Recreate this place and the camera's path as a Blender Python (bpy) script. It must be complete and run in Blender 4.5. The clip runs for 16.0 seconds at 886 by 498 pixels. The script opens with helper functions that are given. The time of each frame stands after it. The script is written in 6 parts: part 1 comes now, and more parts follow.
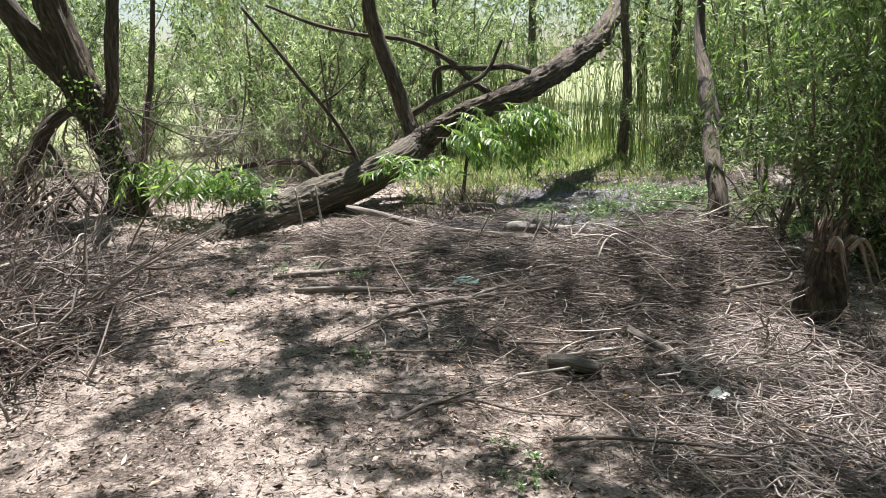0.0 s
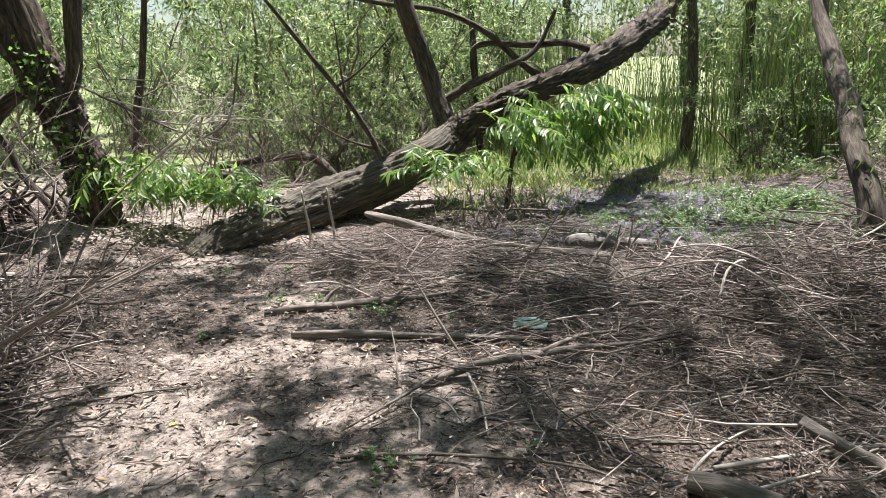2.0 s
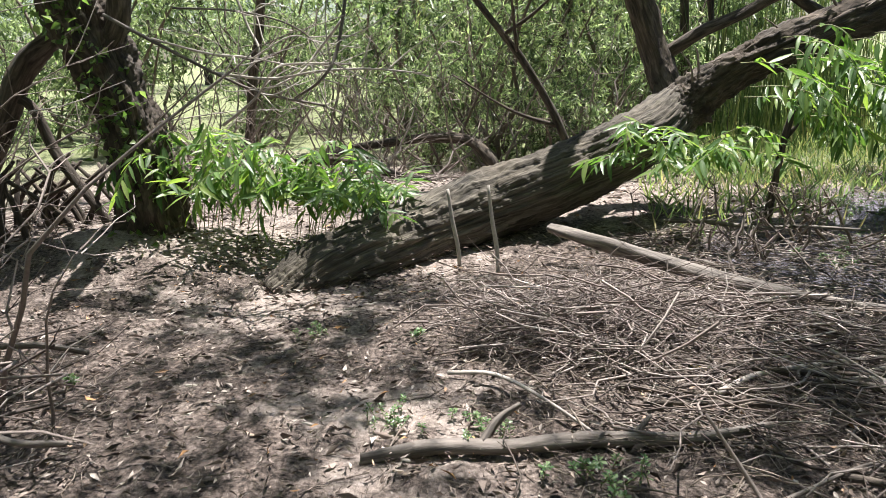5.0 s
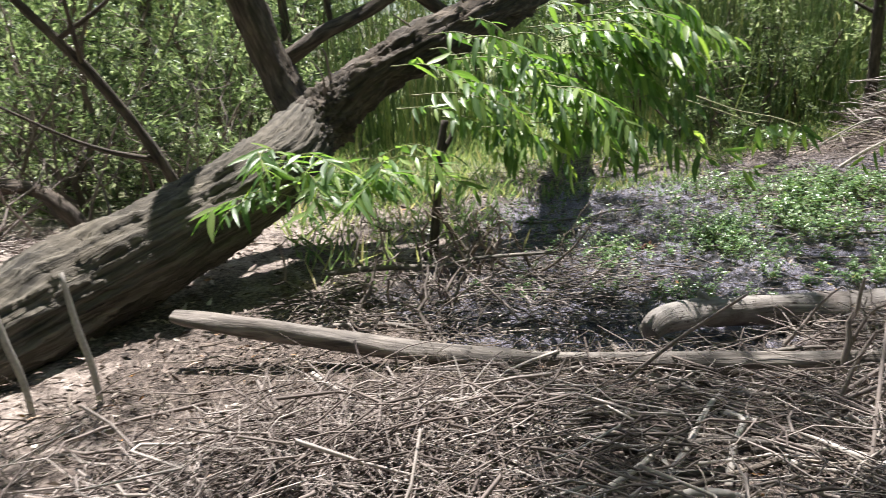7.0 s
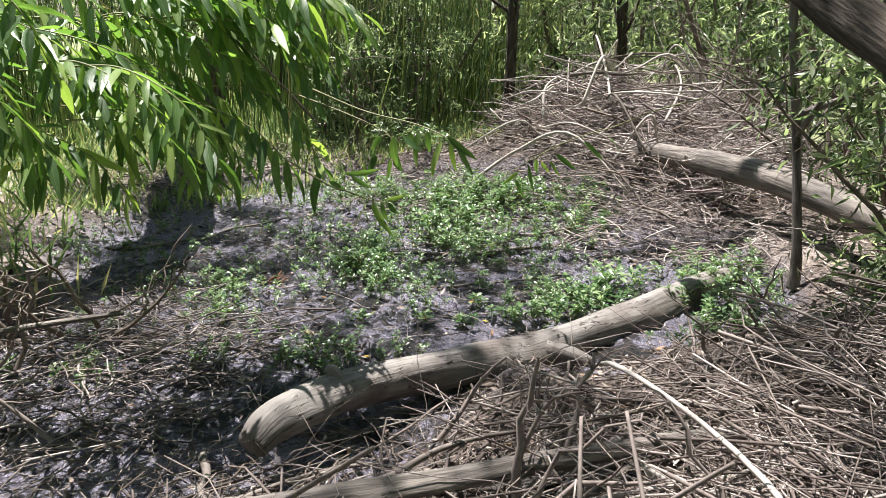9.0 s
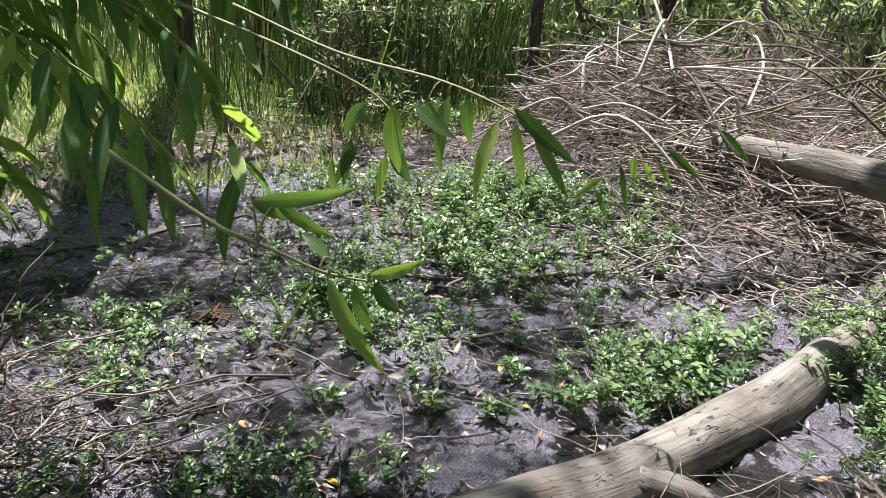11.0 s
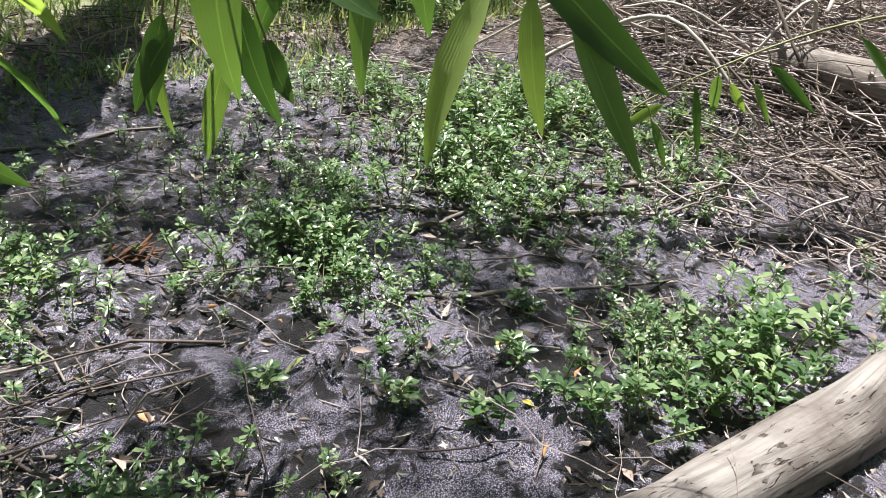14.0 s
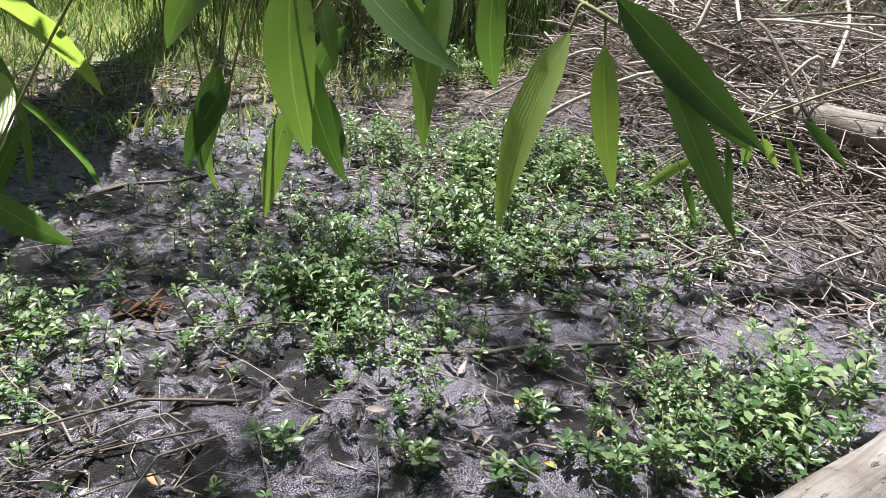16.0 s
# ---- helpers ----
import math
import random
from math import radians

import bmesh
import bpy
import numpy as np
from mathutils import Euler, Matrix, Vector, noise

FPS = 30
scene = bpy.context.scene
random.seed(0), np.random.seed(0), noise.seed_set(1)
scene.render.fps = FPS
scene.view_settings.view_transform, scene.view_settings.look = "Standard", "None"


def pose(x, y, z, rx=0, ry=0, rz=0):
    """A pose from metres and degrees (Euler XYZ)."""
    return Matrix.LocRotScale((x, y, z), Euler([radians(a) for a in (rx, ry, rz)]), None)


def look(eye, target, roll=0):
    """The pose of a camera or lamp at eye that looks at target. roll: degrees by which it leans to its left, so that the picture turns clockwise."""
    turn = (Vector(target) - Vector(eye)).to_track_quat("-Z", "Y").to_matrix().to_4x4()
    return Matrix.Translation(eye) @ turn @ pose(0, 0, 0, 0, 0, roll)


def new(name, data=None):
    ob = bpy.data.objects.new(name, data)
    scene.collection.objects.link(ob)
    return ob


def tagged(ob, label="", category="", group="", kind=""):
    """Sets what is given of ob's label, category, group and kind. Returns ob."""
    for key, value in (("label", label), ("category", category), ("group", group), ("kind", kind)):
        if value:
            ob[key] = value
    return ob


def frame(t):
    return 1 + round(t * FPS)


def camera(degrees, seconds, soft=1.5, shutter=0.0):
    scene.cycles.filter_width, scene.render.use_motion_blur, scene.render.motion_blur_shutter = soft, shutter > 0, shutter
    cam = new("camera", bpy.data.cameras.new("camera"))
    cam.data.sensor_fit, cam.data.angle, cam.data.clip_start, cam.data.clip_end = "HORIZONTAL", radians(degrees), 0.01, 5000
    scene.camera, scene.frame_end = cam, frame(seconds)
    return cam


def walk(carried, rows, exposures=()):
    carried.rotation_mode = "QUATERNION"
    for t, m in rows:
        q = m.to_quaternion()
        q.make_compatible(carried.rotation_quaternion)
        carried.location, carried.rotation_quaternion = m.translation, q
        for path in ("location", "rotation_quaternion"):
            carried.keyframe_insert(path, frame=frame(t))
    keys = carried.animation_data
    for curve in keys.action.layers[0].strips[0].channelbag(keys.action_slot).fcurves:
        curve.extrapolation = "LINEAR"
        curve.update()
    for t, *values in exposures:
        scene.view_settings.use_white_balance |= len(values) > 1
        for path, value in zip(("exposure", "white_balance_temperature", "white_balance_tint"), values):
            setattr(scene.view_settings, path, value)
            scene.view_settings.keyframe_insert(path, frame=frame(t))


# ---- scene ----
cam = camera(61.7, 16.0, soft=0.5, shutter=0.15)
PATH = [
    (0, (-0.183, 0.131, 1.924), (-0.103, 2.068, 1.434), -1.4),
    (0.5, (-0.231, 0.613, 1.856), (-0.154, 2.547, 1.352), -1.8),
    (1, (-0.25, 1.013, 1.76), (-0.257, 2.944, 1.24), -2.2),
    (1.5, (-0.24, 1.463, 1.744), (-0.231, 3.399, 1.242), -2.0),
    (2, (-0.307, 1.96, 1.682), (-0.286, 3.897, 1.184), -1.4),
    (2.5, (-0.297, 2.418, 1.58), (-0.469, 4.339, 1.051), -1.3),
    (3, (-0.336, 2.891, 1.529), (-0.621, 4.785, 0.955), -1.0),
    (3.5, (-0.443, 3.406, 1.483), (-0.786, 5.29, 0.908), -0.9),
    (3.7, (-0.472, 3.575, 1.445), (-0.836, 5.454, 0.866), -1.0),
    (5.8, (-0.988, 5.347, 1.279), (-1.285, 7.263, 0.79), -4.5),
    (6, (-1.016, 5.483, 1.291), (-1.155, 7.415, 0.791), -4.8),
    (6.5, (-0.979, 5.772, 1.257), (-0.756, 7.691, 0.74), -4.8),
    (7, (-0.857, 6.06, 1.223), (-0.229, 7.884, 0.695), -3.5),
    (7.5, (-0.713, 6.275, 1.188), (0.378, 7.853, 0.621), -1.7),
    (8, (-0.55, 6.454, 1.167), (0.818, 7.783, 0.566), -0.3),
    (8.5, (-0.239, 6.729, 1.127), (1.127, 8.07, 0.549), 0.7),
    (9, (-0.027, 6.89, 1.137), (1.33, 8.242, 0.562), 1.2),
    (9.5, (0.211, 7.147, 1.123), (1.559, 8.494, 0.515), 1.4),
    (9.7, (0.27, 7.232, 1.13), (1.586, 8.608, 0.515), 1.4),
    (11.8, (1.038, 8.049, 0.826), (2.422, 9.319, 0.141), 5.5),
    (12, (1.077, 8.075, 0.814), (2.437, 9.34, 0.072), 6.1),
    (12.5, (1.168, 8.124, 0.784), (2.464, 9.368, -0.094), 6.8),
    (13, (1.215, 8.137, 0.767), (2.474, 9.378, -0.169), 6.8),
    (13.5, (1.212, 8.158, 0.797), (2.467, 9.415, -0.123), 6.5),
    (14, (1.225, 8.168, 0.847), (2.502, 9.44, -0.018), 6.2),
    (14.5, (1.254, 8.133, 0.879), (2.556, 9.405, 0.052), 6.2),
    (15, (1.26, 8.119, 0.876), (2.57, 9.4, 0.074), 6.1),
    (15.5, (1.225, 8.178, 0.851), (2.524, 9.485, 0.074), 6.0),
    (16, (1.214, 8.218, 0.836), (2.522, 9.54, 0.1), 6.1),
]
SCALE = 1.12  # from the plan's units to metres
walk(cam, [(t, look(Vector(eye) * SCALE, Vector(target) * SCALE, roll)) for t, eye, target, roll in PATH], [(0.0, 1.5), (9.0, 1.49), (12.0, 1.42), (16.0, 1.42)])

# ---- light ----
world = bpy.data.worlds.new("world")
scene.world = world
world.use_nodes = True
wn = world.node_tree
wbg = wn.nodes["Background"]
sky = wn.nodes.new("ShaderNodeTexSky")
sky.sky_type = "NISHITA"
sky.sun_disc = False
SUN_EL, SUN_AZ = radians(71), radians(8)
sky.sun_elevation, sky.sun_rotation = SUN_EL, SUN_AZ
sky.air_density, sky.dust_density = 1.0, 1.0
wbg.inputs["Strength"].default_value = 0.05
wn.links.new(sky.outputs["Color"], wbg.inputs["Color"])
sun_data = bpy.data.lights.new("sun", "SUN")
sun_data.energy, sun_data.angle, sun_data.color = 5.0, radians(0.5), (1.0, 0.965, 0.93)
sun = new("sun", sun_data)
SUN_DIR = Vector((math.sin(SUN_AZ) * math.cos(SUN_EL), math.cos(SUN_AZ) * math.cos(SUN_EL), math.sin(SUN_EL)))
sun.matrix_world = look(SUN_DIR * 60, (0, 0, 0))

# ---- materials ----


def nodes_of(name):
    m = bpy.data.materials.new(name)
    m.use_nodes = True
    nt = m.node_tree
    return m, nt, nt.nodes["Principled BSDF"]


def node(nt, kind, **inputs):
    n = nt.nodes.new(kind)
    for k, v in inputs.items():
        n.inputs[k.replace("_", " ")].default_value = v
    return n


def ramp(nt, fac, stops):
    r = nt.nodes.new("ShaderNodeValToRGB")
    while len(r.color_ramp.elements) < len(stops):
        r.color_ramp.elements.new(0.5)
    for e, (p, c) in zip(r.color_ramp.elements, stops):
        e.position, e.color = p, (*c, 1)
    nt.links.new(fac, r.inputs["Fac"])
    return r.outputs["Color"]


def noise_tex(nt, vec, scale, detail=5, rough=0.6, distort=0.0):
    n = node(nt, "ShaderNodeTexNoise", Scale=scale, Detail=detail, Roughness=rough, Distortion=distort)
    nt.links.new(vec, n.inputs["Vector"])
    return n.outputs["Fac"]


def mixc(nt, fac, a, b, blend="MIX"):
    m = nt.nodes.new("ShaderNodeMix")
    m.data_type, m.blend_type = "RGBA", blend
    for sock, val in ((m.inputs["Factor"], fac), (m.inputs["A"], a), (m.inputs["B"], b)):
        if isinstance(val, bpy.types.NodeSocket):
            nt.links.new(val, sock)
        elif isinstance(val, tuple):
            sock.default_value = (*val, 1)
        else:
            sock.default_value = val
    return m.outputs["Result"]


def bump(nt, bsdf, height, strength, dist):
    b = node(nt, "ShaderNodeBump", Strength=strength, Distance=dist)
    nt.links.new(height, b.inputs["Height"])
    nt.links.new(b.outputs["Normal"], bsdf.inputs["Normal"])


def position(nt):
    return nt.nodes.new("ShaderNodeNewGeometry").outputs["Position"]


def island(nt):
    return nt.nodes.new("ShaderNodeNewGeometry").outputs["Random Per Island"]


def scaled(nt, vec, s):
    m = nt.nodes.new("ShaderNodeMapping")
    m.inputs["Scale"].default_value = s
    nt.links.new(vec, m.inputs["Vector"])
    return m.outputs["Vector"]


def bark_mat(name, dark, mid, light, along=3.0, around=26.0, depth=0.02, rough=0.9):
    """Bark or weathered wood with furrows that run along the limb (UV: metres round, metres along)."""
    m, nt, b = nodes_of(name)
    uv = nt.nodes.new("ShaderNodeUVMap").outputs["UV"]
    fur = noise_tex(nt, scaled(nt, uv, (around, along, 1)), 1.0, 6, 0.62, 0.6)
    big = noise_tex(nt, position(nt), 2.2, 4)
    fine = noise_tex(nt, scaled(nt, uv, (around * 5, along * 7, 1)), 1.0, 4)
    col = ramp(nt, fur, [(0.33, dark), (0.5, mid), (0.68, light)])
    col = mixc(nt, 0.55, col, ramp(nt, big, [(0.35, dark), (0.65, light)]), "OVERLAY")
    nt.links.new(col, b.inputs["Base Color"])
    b.inputs["Roughness"].default_value = rough
    add = nt.nodes.new("ShaderNodeMath")
    add.operation = "MULTIPLY_ADD"
    nt.links.new(fine, add.inputs[0])
    add.inputs[1].default_value = 0.25
    nt.links.new(fur, add.inputs[2])
    bump(nt, b, add.outputs[0], 0.9, depth)
    return m


def twig_mat(name, stops, rough=0.85):
    """Dead twigs and leaf litter: every piece its own tone, with a fine grain."""
    m, nt, b = nodes_of(name)
    col = ramp(nt, island(nt), stops)
    g = noise_tex(nt, position(nt), 60, 3)
    col = mixc(nt, 0.35, col, ramp(nt, g, [(0.3, (0.25, 0.25, 0.25)), (0.7, (0.75, 0.75, 0.75))]), "OVERLAY")
    nt.links.new(col, b.inputs["Base Color"])
    b.inputs["Roughness"].default_value = rough
    return m


def leaf_mat(name, stops, glow, rough=0.45, share=0.4, per_object=False):
    """Living leaves: glossy on top, light comes through them."""
    m, nt, b = nodes_of(name)
    rnd = nt.nodes.new("ShaderNodeObjectInfo").outputs["Random"] if per_object else island(nt)
    col = ramp(nt, rnd, stops)
    col = mixc(nt, 0.3, col, ramp(nt, noise_tex(nt, position(nt), 3.0, 3), [(0.3, (0.3, 0.3, 0.3)), (0.7, (0.7, 0.7, 0.7))]), "OVERLAY")
    tone = ramp(nt, nt.nodes.new("ShaderNodeObjectInfo").outputs["Random"], [(0.0, (0.36, 0.4, 0.34)), (0.5, (0.5, 0.5, 0.5)), (1.0, (0.64, 0.6, 0.62))])
    col = mixc(nt, 0.6, col, tone, "OVERLAY")
    if per_object:
        uv = nt.nodes.new("ShaderNodeUVMap").outputs["UV"]
        sep = nt.nodes.new("ShaderNodeSeparateXYZ")
        nt.links.new(uv, sep.inputs[0])
        rib = nt.nodes.new("ShaderNodeMath")
        rib.operation = "ABSOLUTE"
        nt.links.new(sep.outputs[0], rib.inputs[0])
        line = ramp(nt, rib.outputs[0], [(0.02, (0.2, 0.26, 0.1)), (0.06, (0.0, 0.0, 0.0))])
        col = mixc(nt, 0.4, col, line, "ADD")
        wv = node(nt, "ShaderNodeTexWave", Scale=7.0, Distortion=1.5)
        nt.links.new(scaled(nt, uv, (0.25, 2.2, 1)), wv.inputs["Vector"])
        bump(nt, b, wv.outputs["Fac"], 0.12, 0.003)
    nt.links.new(col, b.inputs["Base Color"])
    b.inputs["Roughness"].default_value = rough
    tr = nt.nodes.new("ShaderNodeBsdfTranslucent")
    nt.links.new(mixc(nt, 1.0, col, glow, "MULTIPLY"), tr.inputs["Color"])
    mx = nt.nodes.new("ShaderNodeMixShader")
    mx.inputs["Fac"].default_value = share
    nt.links.new(b.outputs[0], mx.inputs[1])
    nt.links.new(tr.outputs[0], mx.inputs[2])
    nt.links.new(mx.outputs[0], nt.nodes["Material Output"].inputs["Surface"])
    return m


def ground_mat():
    m, nt, b = nodes_of("forest_floor")
    p = position(nt)
    big = noise_tex(nt, p, 0.9, 4, 0.6)
    med = noise_tex(nt, p, 5.0, 6, 0.65)
    fine = noise_tex(nt, p, 42.0, 5, 0.7)
    sand = ramp(nt, fine, [(0.32, (0.17, 0.133, 0.113)), (0.5, (0.345, 0.284, 0.25)), (0.7, (0.52, 0.445, 0.402))])
    # brown litter tones; the near-black stop paints shade between leaves and twigs
    litter = ramp(nt, fine, [(0.38, (0.022, 0.016, 0.013)), (0.52, (0.13, 0.098, 0.083)), (0.72, (0.36, 0.295, 0.26))])
    thick = nt.nodes.new("ShaderNodeAttribute")
    thick.attribute_name = "litter"
    cover = nt.nodes.new("ShaderNodeMath")
    cover.operation = "MULTIPLY_ADD"
    nt.links.new(med, cover.inputs[0])
    cover.inputs[1].default_value = 0.8
    nt.links.new(big, cover.inputs[2])
    more = nt.nodes.new("ShaderNodeMath")
    more.operation = "MULTIPLY_ADD"
    nt.links.new(thick.outputs["Fac"], more.inputs[0])
    more.inputs[1].default_value = 0.4
    nt.links.new(cover.outputs[0], more.inputs[2])
    mask = ramp(nt, more.outputs[0], [(0.86, (0, 0, 0)), (1.08, (1, 1, 1))])
    dry = mixc(nt, mask, sand, litter)
    # black mud with a broken crust of pale grey granules
    gran = node(nt, "ShaderNodeTexVoronoi", Scale=300.0, Randomness=1.0)
    jit = nt.nodes.new("ShaderNodeVectorMath")
    jit.operation = "ADD"
    nz = node(nt, "ShaderNodeTexNoise", Scale=25.0, Detail=3.0)
    nt.links.new(p, nz.inputs["Vector"])
    nt.links.new(p, jit.inputs[0])
    sm = nt.nodes.new("ShaderNodeVectorMath")
    sm.operation = "SCALE"
    sm.inputs["Scale"].default_value = 0.012
    nt.links.new(nz.outputs["Color"], sm.inputs[0])
    nt.links.new(sm.outputs[0], jit.inputs[1])
    nt.links.new(jit.outputs[0], gran.inputs["Vector"])
    patchy = nt.nodes.new("ShaderNodeMath")
    patchy.operation = "MULTIPLY_ADD"
    nt.links.new(noise_tex(nt, p, 15.0, 6, 0.7, 0.6), patchy.inputs[0])
    patchy.inputs[1].default_value = 0.75
    nt.links.new(noise_tex(nt, p, 3.2, 5, 0.65), patchy.inputs[2])
    crust_mask = ramp(nt, patchy.outputs[0], [(0.81, (0, 0, 0)), (0.9, (1, 1, 1))])
    crust = ramp(nt, gran.outputs["Distance"], [(0.1, (0.66, 0.615, 0.75)), (0.36, (0.27, 0.25, 0.325)), (0.62, (0.03, 0.027, 0.036))])
    mud = mixc(nt, crust_mask, ramp(nt, fine, [(0.38, (0.004, 0.0035, 0.004)), (0.6, (0.014, 0.012, 0.014)), (0.76, (0.06, 0.054, 0.062))]), crust)
    at = nt.nodes.new("ShaderNodeAttribute")
    at.attribute_name = "wet"
    grass = ramp(nt, fine, [(0.3, (0.09, 0.12, 0.045)), (0.7, (0.32, 0.34, 0.17))])
    at2 = nt.nodes.new("ShaderNodeAttribute")
    at2.attribute_name = "grassy"
    dry = mixc(nt, at2.outputs["Fac"], dry, grass)
    col = mixc(nt, at.outputs["Fac"], dry, mud)
    nt.links.new(col, b.inputs["Base Color"])
    rg = mixc(nt, at.outputs["Fac"], (0.95, 0.95, 0.95), (0.55, 0.55, 0.55))
    nt.links.new(rg, b.inputs["Roughness"])
    h = nt.nodes.new("ShaderNodeMath")
    h.operation = "MULTIPLY_ADD"
    nt.links.new(fine, h.inputs[0])
    h.inputs[1].default_value = 1.6
    nt.links.new(gran.outputs["Distance"], h.inputs[2])
    clod = nt.nodes.new("ShaderNodeMath")
    clod.operation = "MULTIPLY_ADD"
    nt.links.new(noise_tex(nt, p, 13.0, 4, 0.6), clod.inputs[0])
    clod.inputs[1].default_value = 1.7
    nt.links.new(h.outputs[0], clod.inputs[2])
    bump(nt, b, clod.outputs[0], 0.7, 0.014)
    return m


M_GROUND = ground_mat()
M_WILLOW = bark_mat("furrowed_willow_bark", (0.035, 0.03, 0.024), (0.145, 0.127, 0.104), (0.3, 0.27, 0.228), 2.4, 52.0, 0.026)
M_BARK2 = bark_mat("dark_bark", (0.035, 0.028, 0.023), (0.11, 0.088, 0.07), (0.25, 0.21, 0.175), 6.0, 40.0, 0.02)
M_GREYBARK = bark_mat("grey_bark", (0.06, 0.048, 0.04), (0.17, 0.142, 0.12), (0.3, 0.26, 0.225), 5.0, 34.0, 0.018)
M_DEAD = bark_mat("weathered_grey_wood", (0.075, 0.064, 0.057), (0.21, 0.184, 0.166), (0.36, 0.327, 0.3), 5.0, 45.0, 0.008, 0.8)
M_SMOOTH = bark_mat("smooth_bare_wood", (0.17, 0.13, 0.1), (0.38, 0.315, 0.255), (0.52, 0.455, 0.385), 3.0, 20.0, 0.003, 0.7)
def bare_log_mat():
    """Barkless pale wood with dark nicks, cracks and stains."""
    m, nt, b = nodes_of("bare_log_wood")
    uv = nt.nodes.new("ShaderNodeUVMap").outputs["UV"]
    p = position(nt)
    grain = noise_tex(nt, scaled(nt, uv, (60, 4, 1)), 1.0, 5, 0.6, 0.4)
    stain = noise_tex(nt, p, 4.5, 5, 0.65)
    nick = noise_tex(nt, scaled(nt, uv, (75, 17, 1)), 1.0, 4, 0.6, 0.8)
    patch = noise_tex(nt, p, 9.0, 3)
    col = ramp(nt, grain, [(0.3, (0.12, 0.106, 0.097)), (0.7, (0.285, 0.26, 0.24))])
    col = mixc(nt, ramp(nt, stain, [(0.42, (0, 0, 0)), (0.62, (0.85, 0.85, 0.85))]), col, (0.1, 0.08, 0.07))
    cut = nt.nodes.new("ShaderNodeMath")
    cut.operation = "MULTIPLY"
    nt.links.new(ramp(nt, nick, [(0.59, (0, 0, 0)), (0.64, (1, 1, 1))]), cut.inputs[0])
    nt.links.new(ramp(nt, patch, [(0.45, (0, 0, 0)), (0.55, (1, 1, 1))]), cut.inputs[1])
    col = mixc(nt, cut.outputs[0], col, (0.05, 0.035, 0.028))
    nt.links.new(col, b.inputs["Base Color"])
    b.inputs["Roughness"].default_value = 0.7
    low = nt.nodes.new("ShaderNodeMath")
    low.operation = "MULTIPLY_ADD"
    nt.links.new(cut.outputs[0], low.inputs[0])
    low.inputs[1].default_value = -1.0
    nt.links.new(grain, low.inputs[2])
    bump(nt, b, low.outputs[0], 0.9, 0.007)
    return m


M_LOG = bare_log_mat()
M_SPLIT = bark_mat("splintered_wood", (0.1, 0.075, 0.06), (0.25, 0.2, 0.165), (0.46, 0.4, 0.345), 3.0, 90.0, 0.01, 0.8)
M_TWIG = twig_mat("dead_grey_twigs", [(0.0, (0.055, 0.041, 0.036)), (0.4, (0.15, 0.117, 0.104)), (0.75, (0.265, 0.222, 0.202)), (1.0, (0.44, 0.385, 0.352))])
M_TWIG_DARK = twig_mat("dark_twigs", [(0.0, (0.06, 0.045, 0.038)), (0.6, (0.16, 0.125, 0.1)), (1.0, (0.3, 0.25, 0.21))])
M_PALETWIG = twig_mat("pale_pinkish_twigs", [(0.0, (0.09, 0.069, 0.063)), (0.35, (0.21, 0.168, 0.156)), (0.75, (0.36, 0.31, 0.287)), (1.0, (0.52, 0.468, 0.433))])
M_PALEBITS = twig_mat("pale_leaf_bits", [(0.0, (0.1, 0.08, 0.07)), (0.5, (0.28, 0.25, 0.22)), (0.85, (0.45, 0.43, 0.38)), (1.0, (0.2, 0.26, 0.08))])
M_PALE = twig_mat("bleached_twigs", [(0.0, (0.27, 0.233, 0.208)), (1.0, (0.49, 0.445, 0.405))])
M_LITTER = twig_mat("dry_fallen_leaves", [(0.0, (0.03, 0.021, 0.017)), (0.3, (0.11, 0.078, 0.062)), (0.7, (0.29, 0.228, 0.195)), (0.95, (0.5, 0.44, 0.39)), (1.0, (0.4, 0.2, 0.07))])
M_LEAF = leaf_mat("willow_leaves", [(0.0, (0.05, 0.095, 0.028)), (0.5, (0.105, 0.175, 0.055)), (1.0, (0.23, 0.3, 0.13))], (1.45, 1.65, 0.85), 0.4, 0.5)
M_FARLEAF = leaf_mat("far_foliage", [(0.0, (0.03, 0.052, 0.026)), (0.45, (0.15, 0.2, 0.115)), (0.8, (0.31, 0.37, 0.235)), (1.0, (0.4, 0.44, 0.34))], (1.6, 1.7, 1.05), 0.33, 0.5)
M_NEARLEAF = leaf_mat("near_willow_leaves", [(0.0, (0.07, 0.13, 0.045)), (0.6, (0.125, 0.205, 0.07)), (1.0, (0.24, 0.32, 0.1))], (1.6, 1.85, 0.75), 0.36, 0.45, True)
M_WEED = leaf_mat("marsh_weed_leaves", [(0.0, (0.05, 0.1, 0.042)), (0.55, (0.115, 0.195, 0.085)), (1.0, (0.27, 0.345, 0.18))], (1.25, 1.4, 0.7), 0.27, 0.35)
M_REED = leaf_mat("reed_blades", [(0.0, (0.08, 0.14, 0.065)), (0.5, (0.22, 0.3, 0.14)), (0.8, (0.38, 0.42, 0.22)), (1.0, (0.5, 0.42, 0.29))], (1.4, 1.5, 0.85), 0.4, 0.4)
M_STEM = twig_mat("green_stems", [(0.0, (0.1, 0.13, 0.04)), (1.0, (0.26, 0.24, 0.11))], 0.6)

# ---- mesh helpers ----
RNG = np.random.default_rng(7)


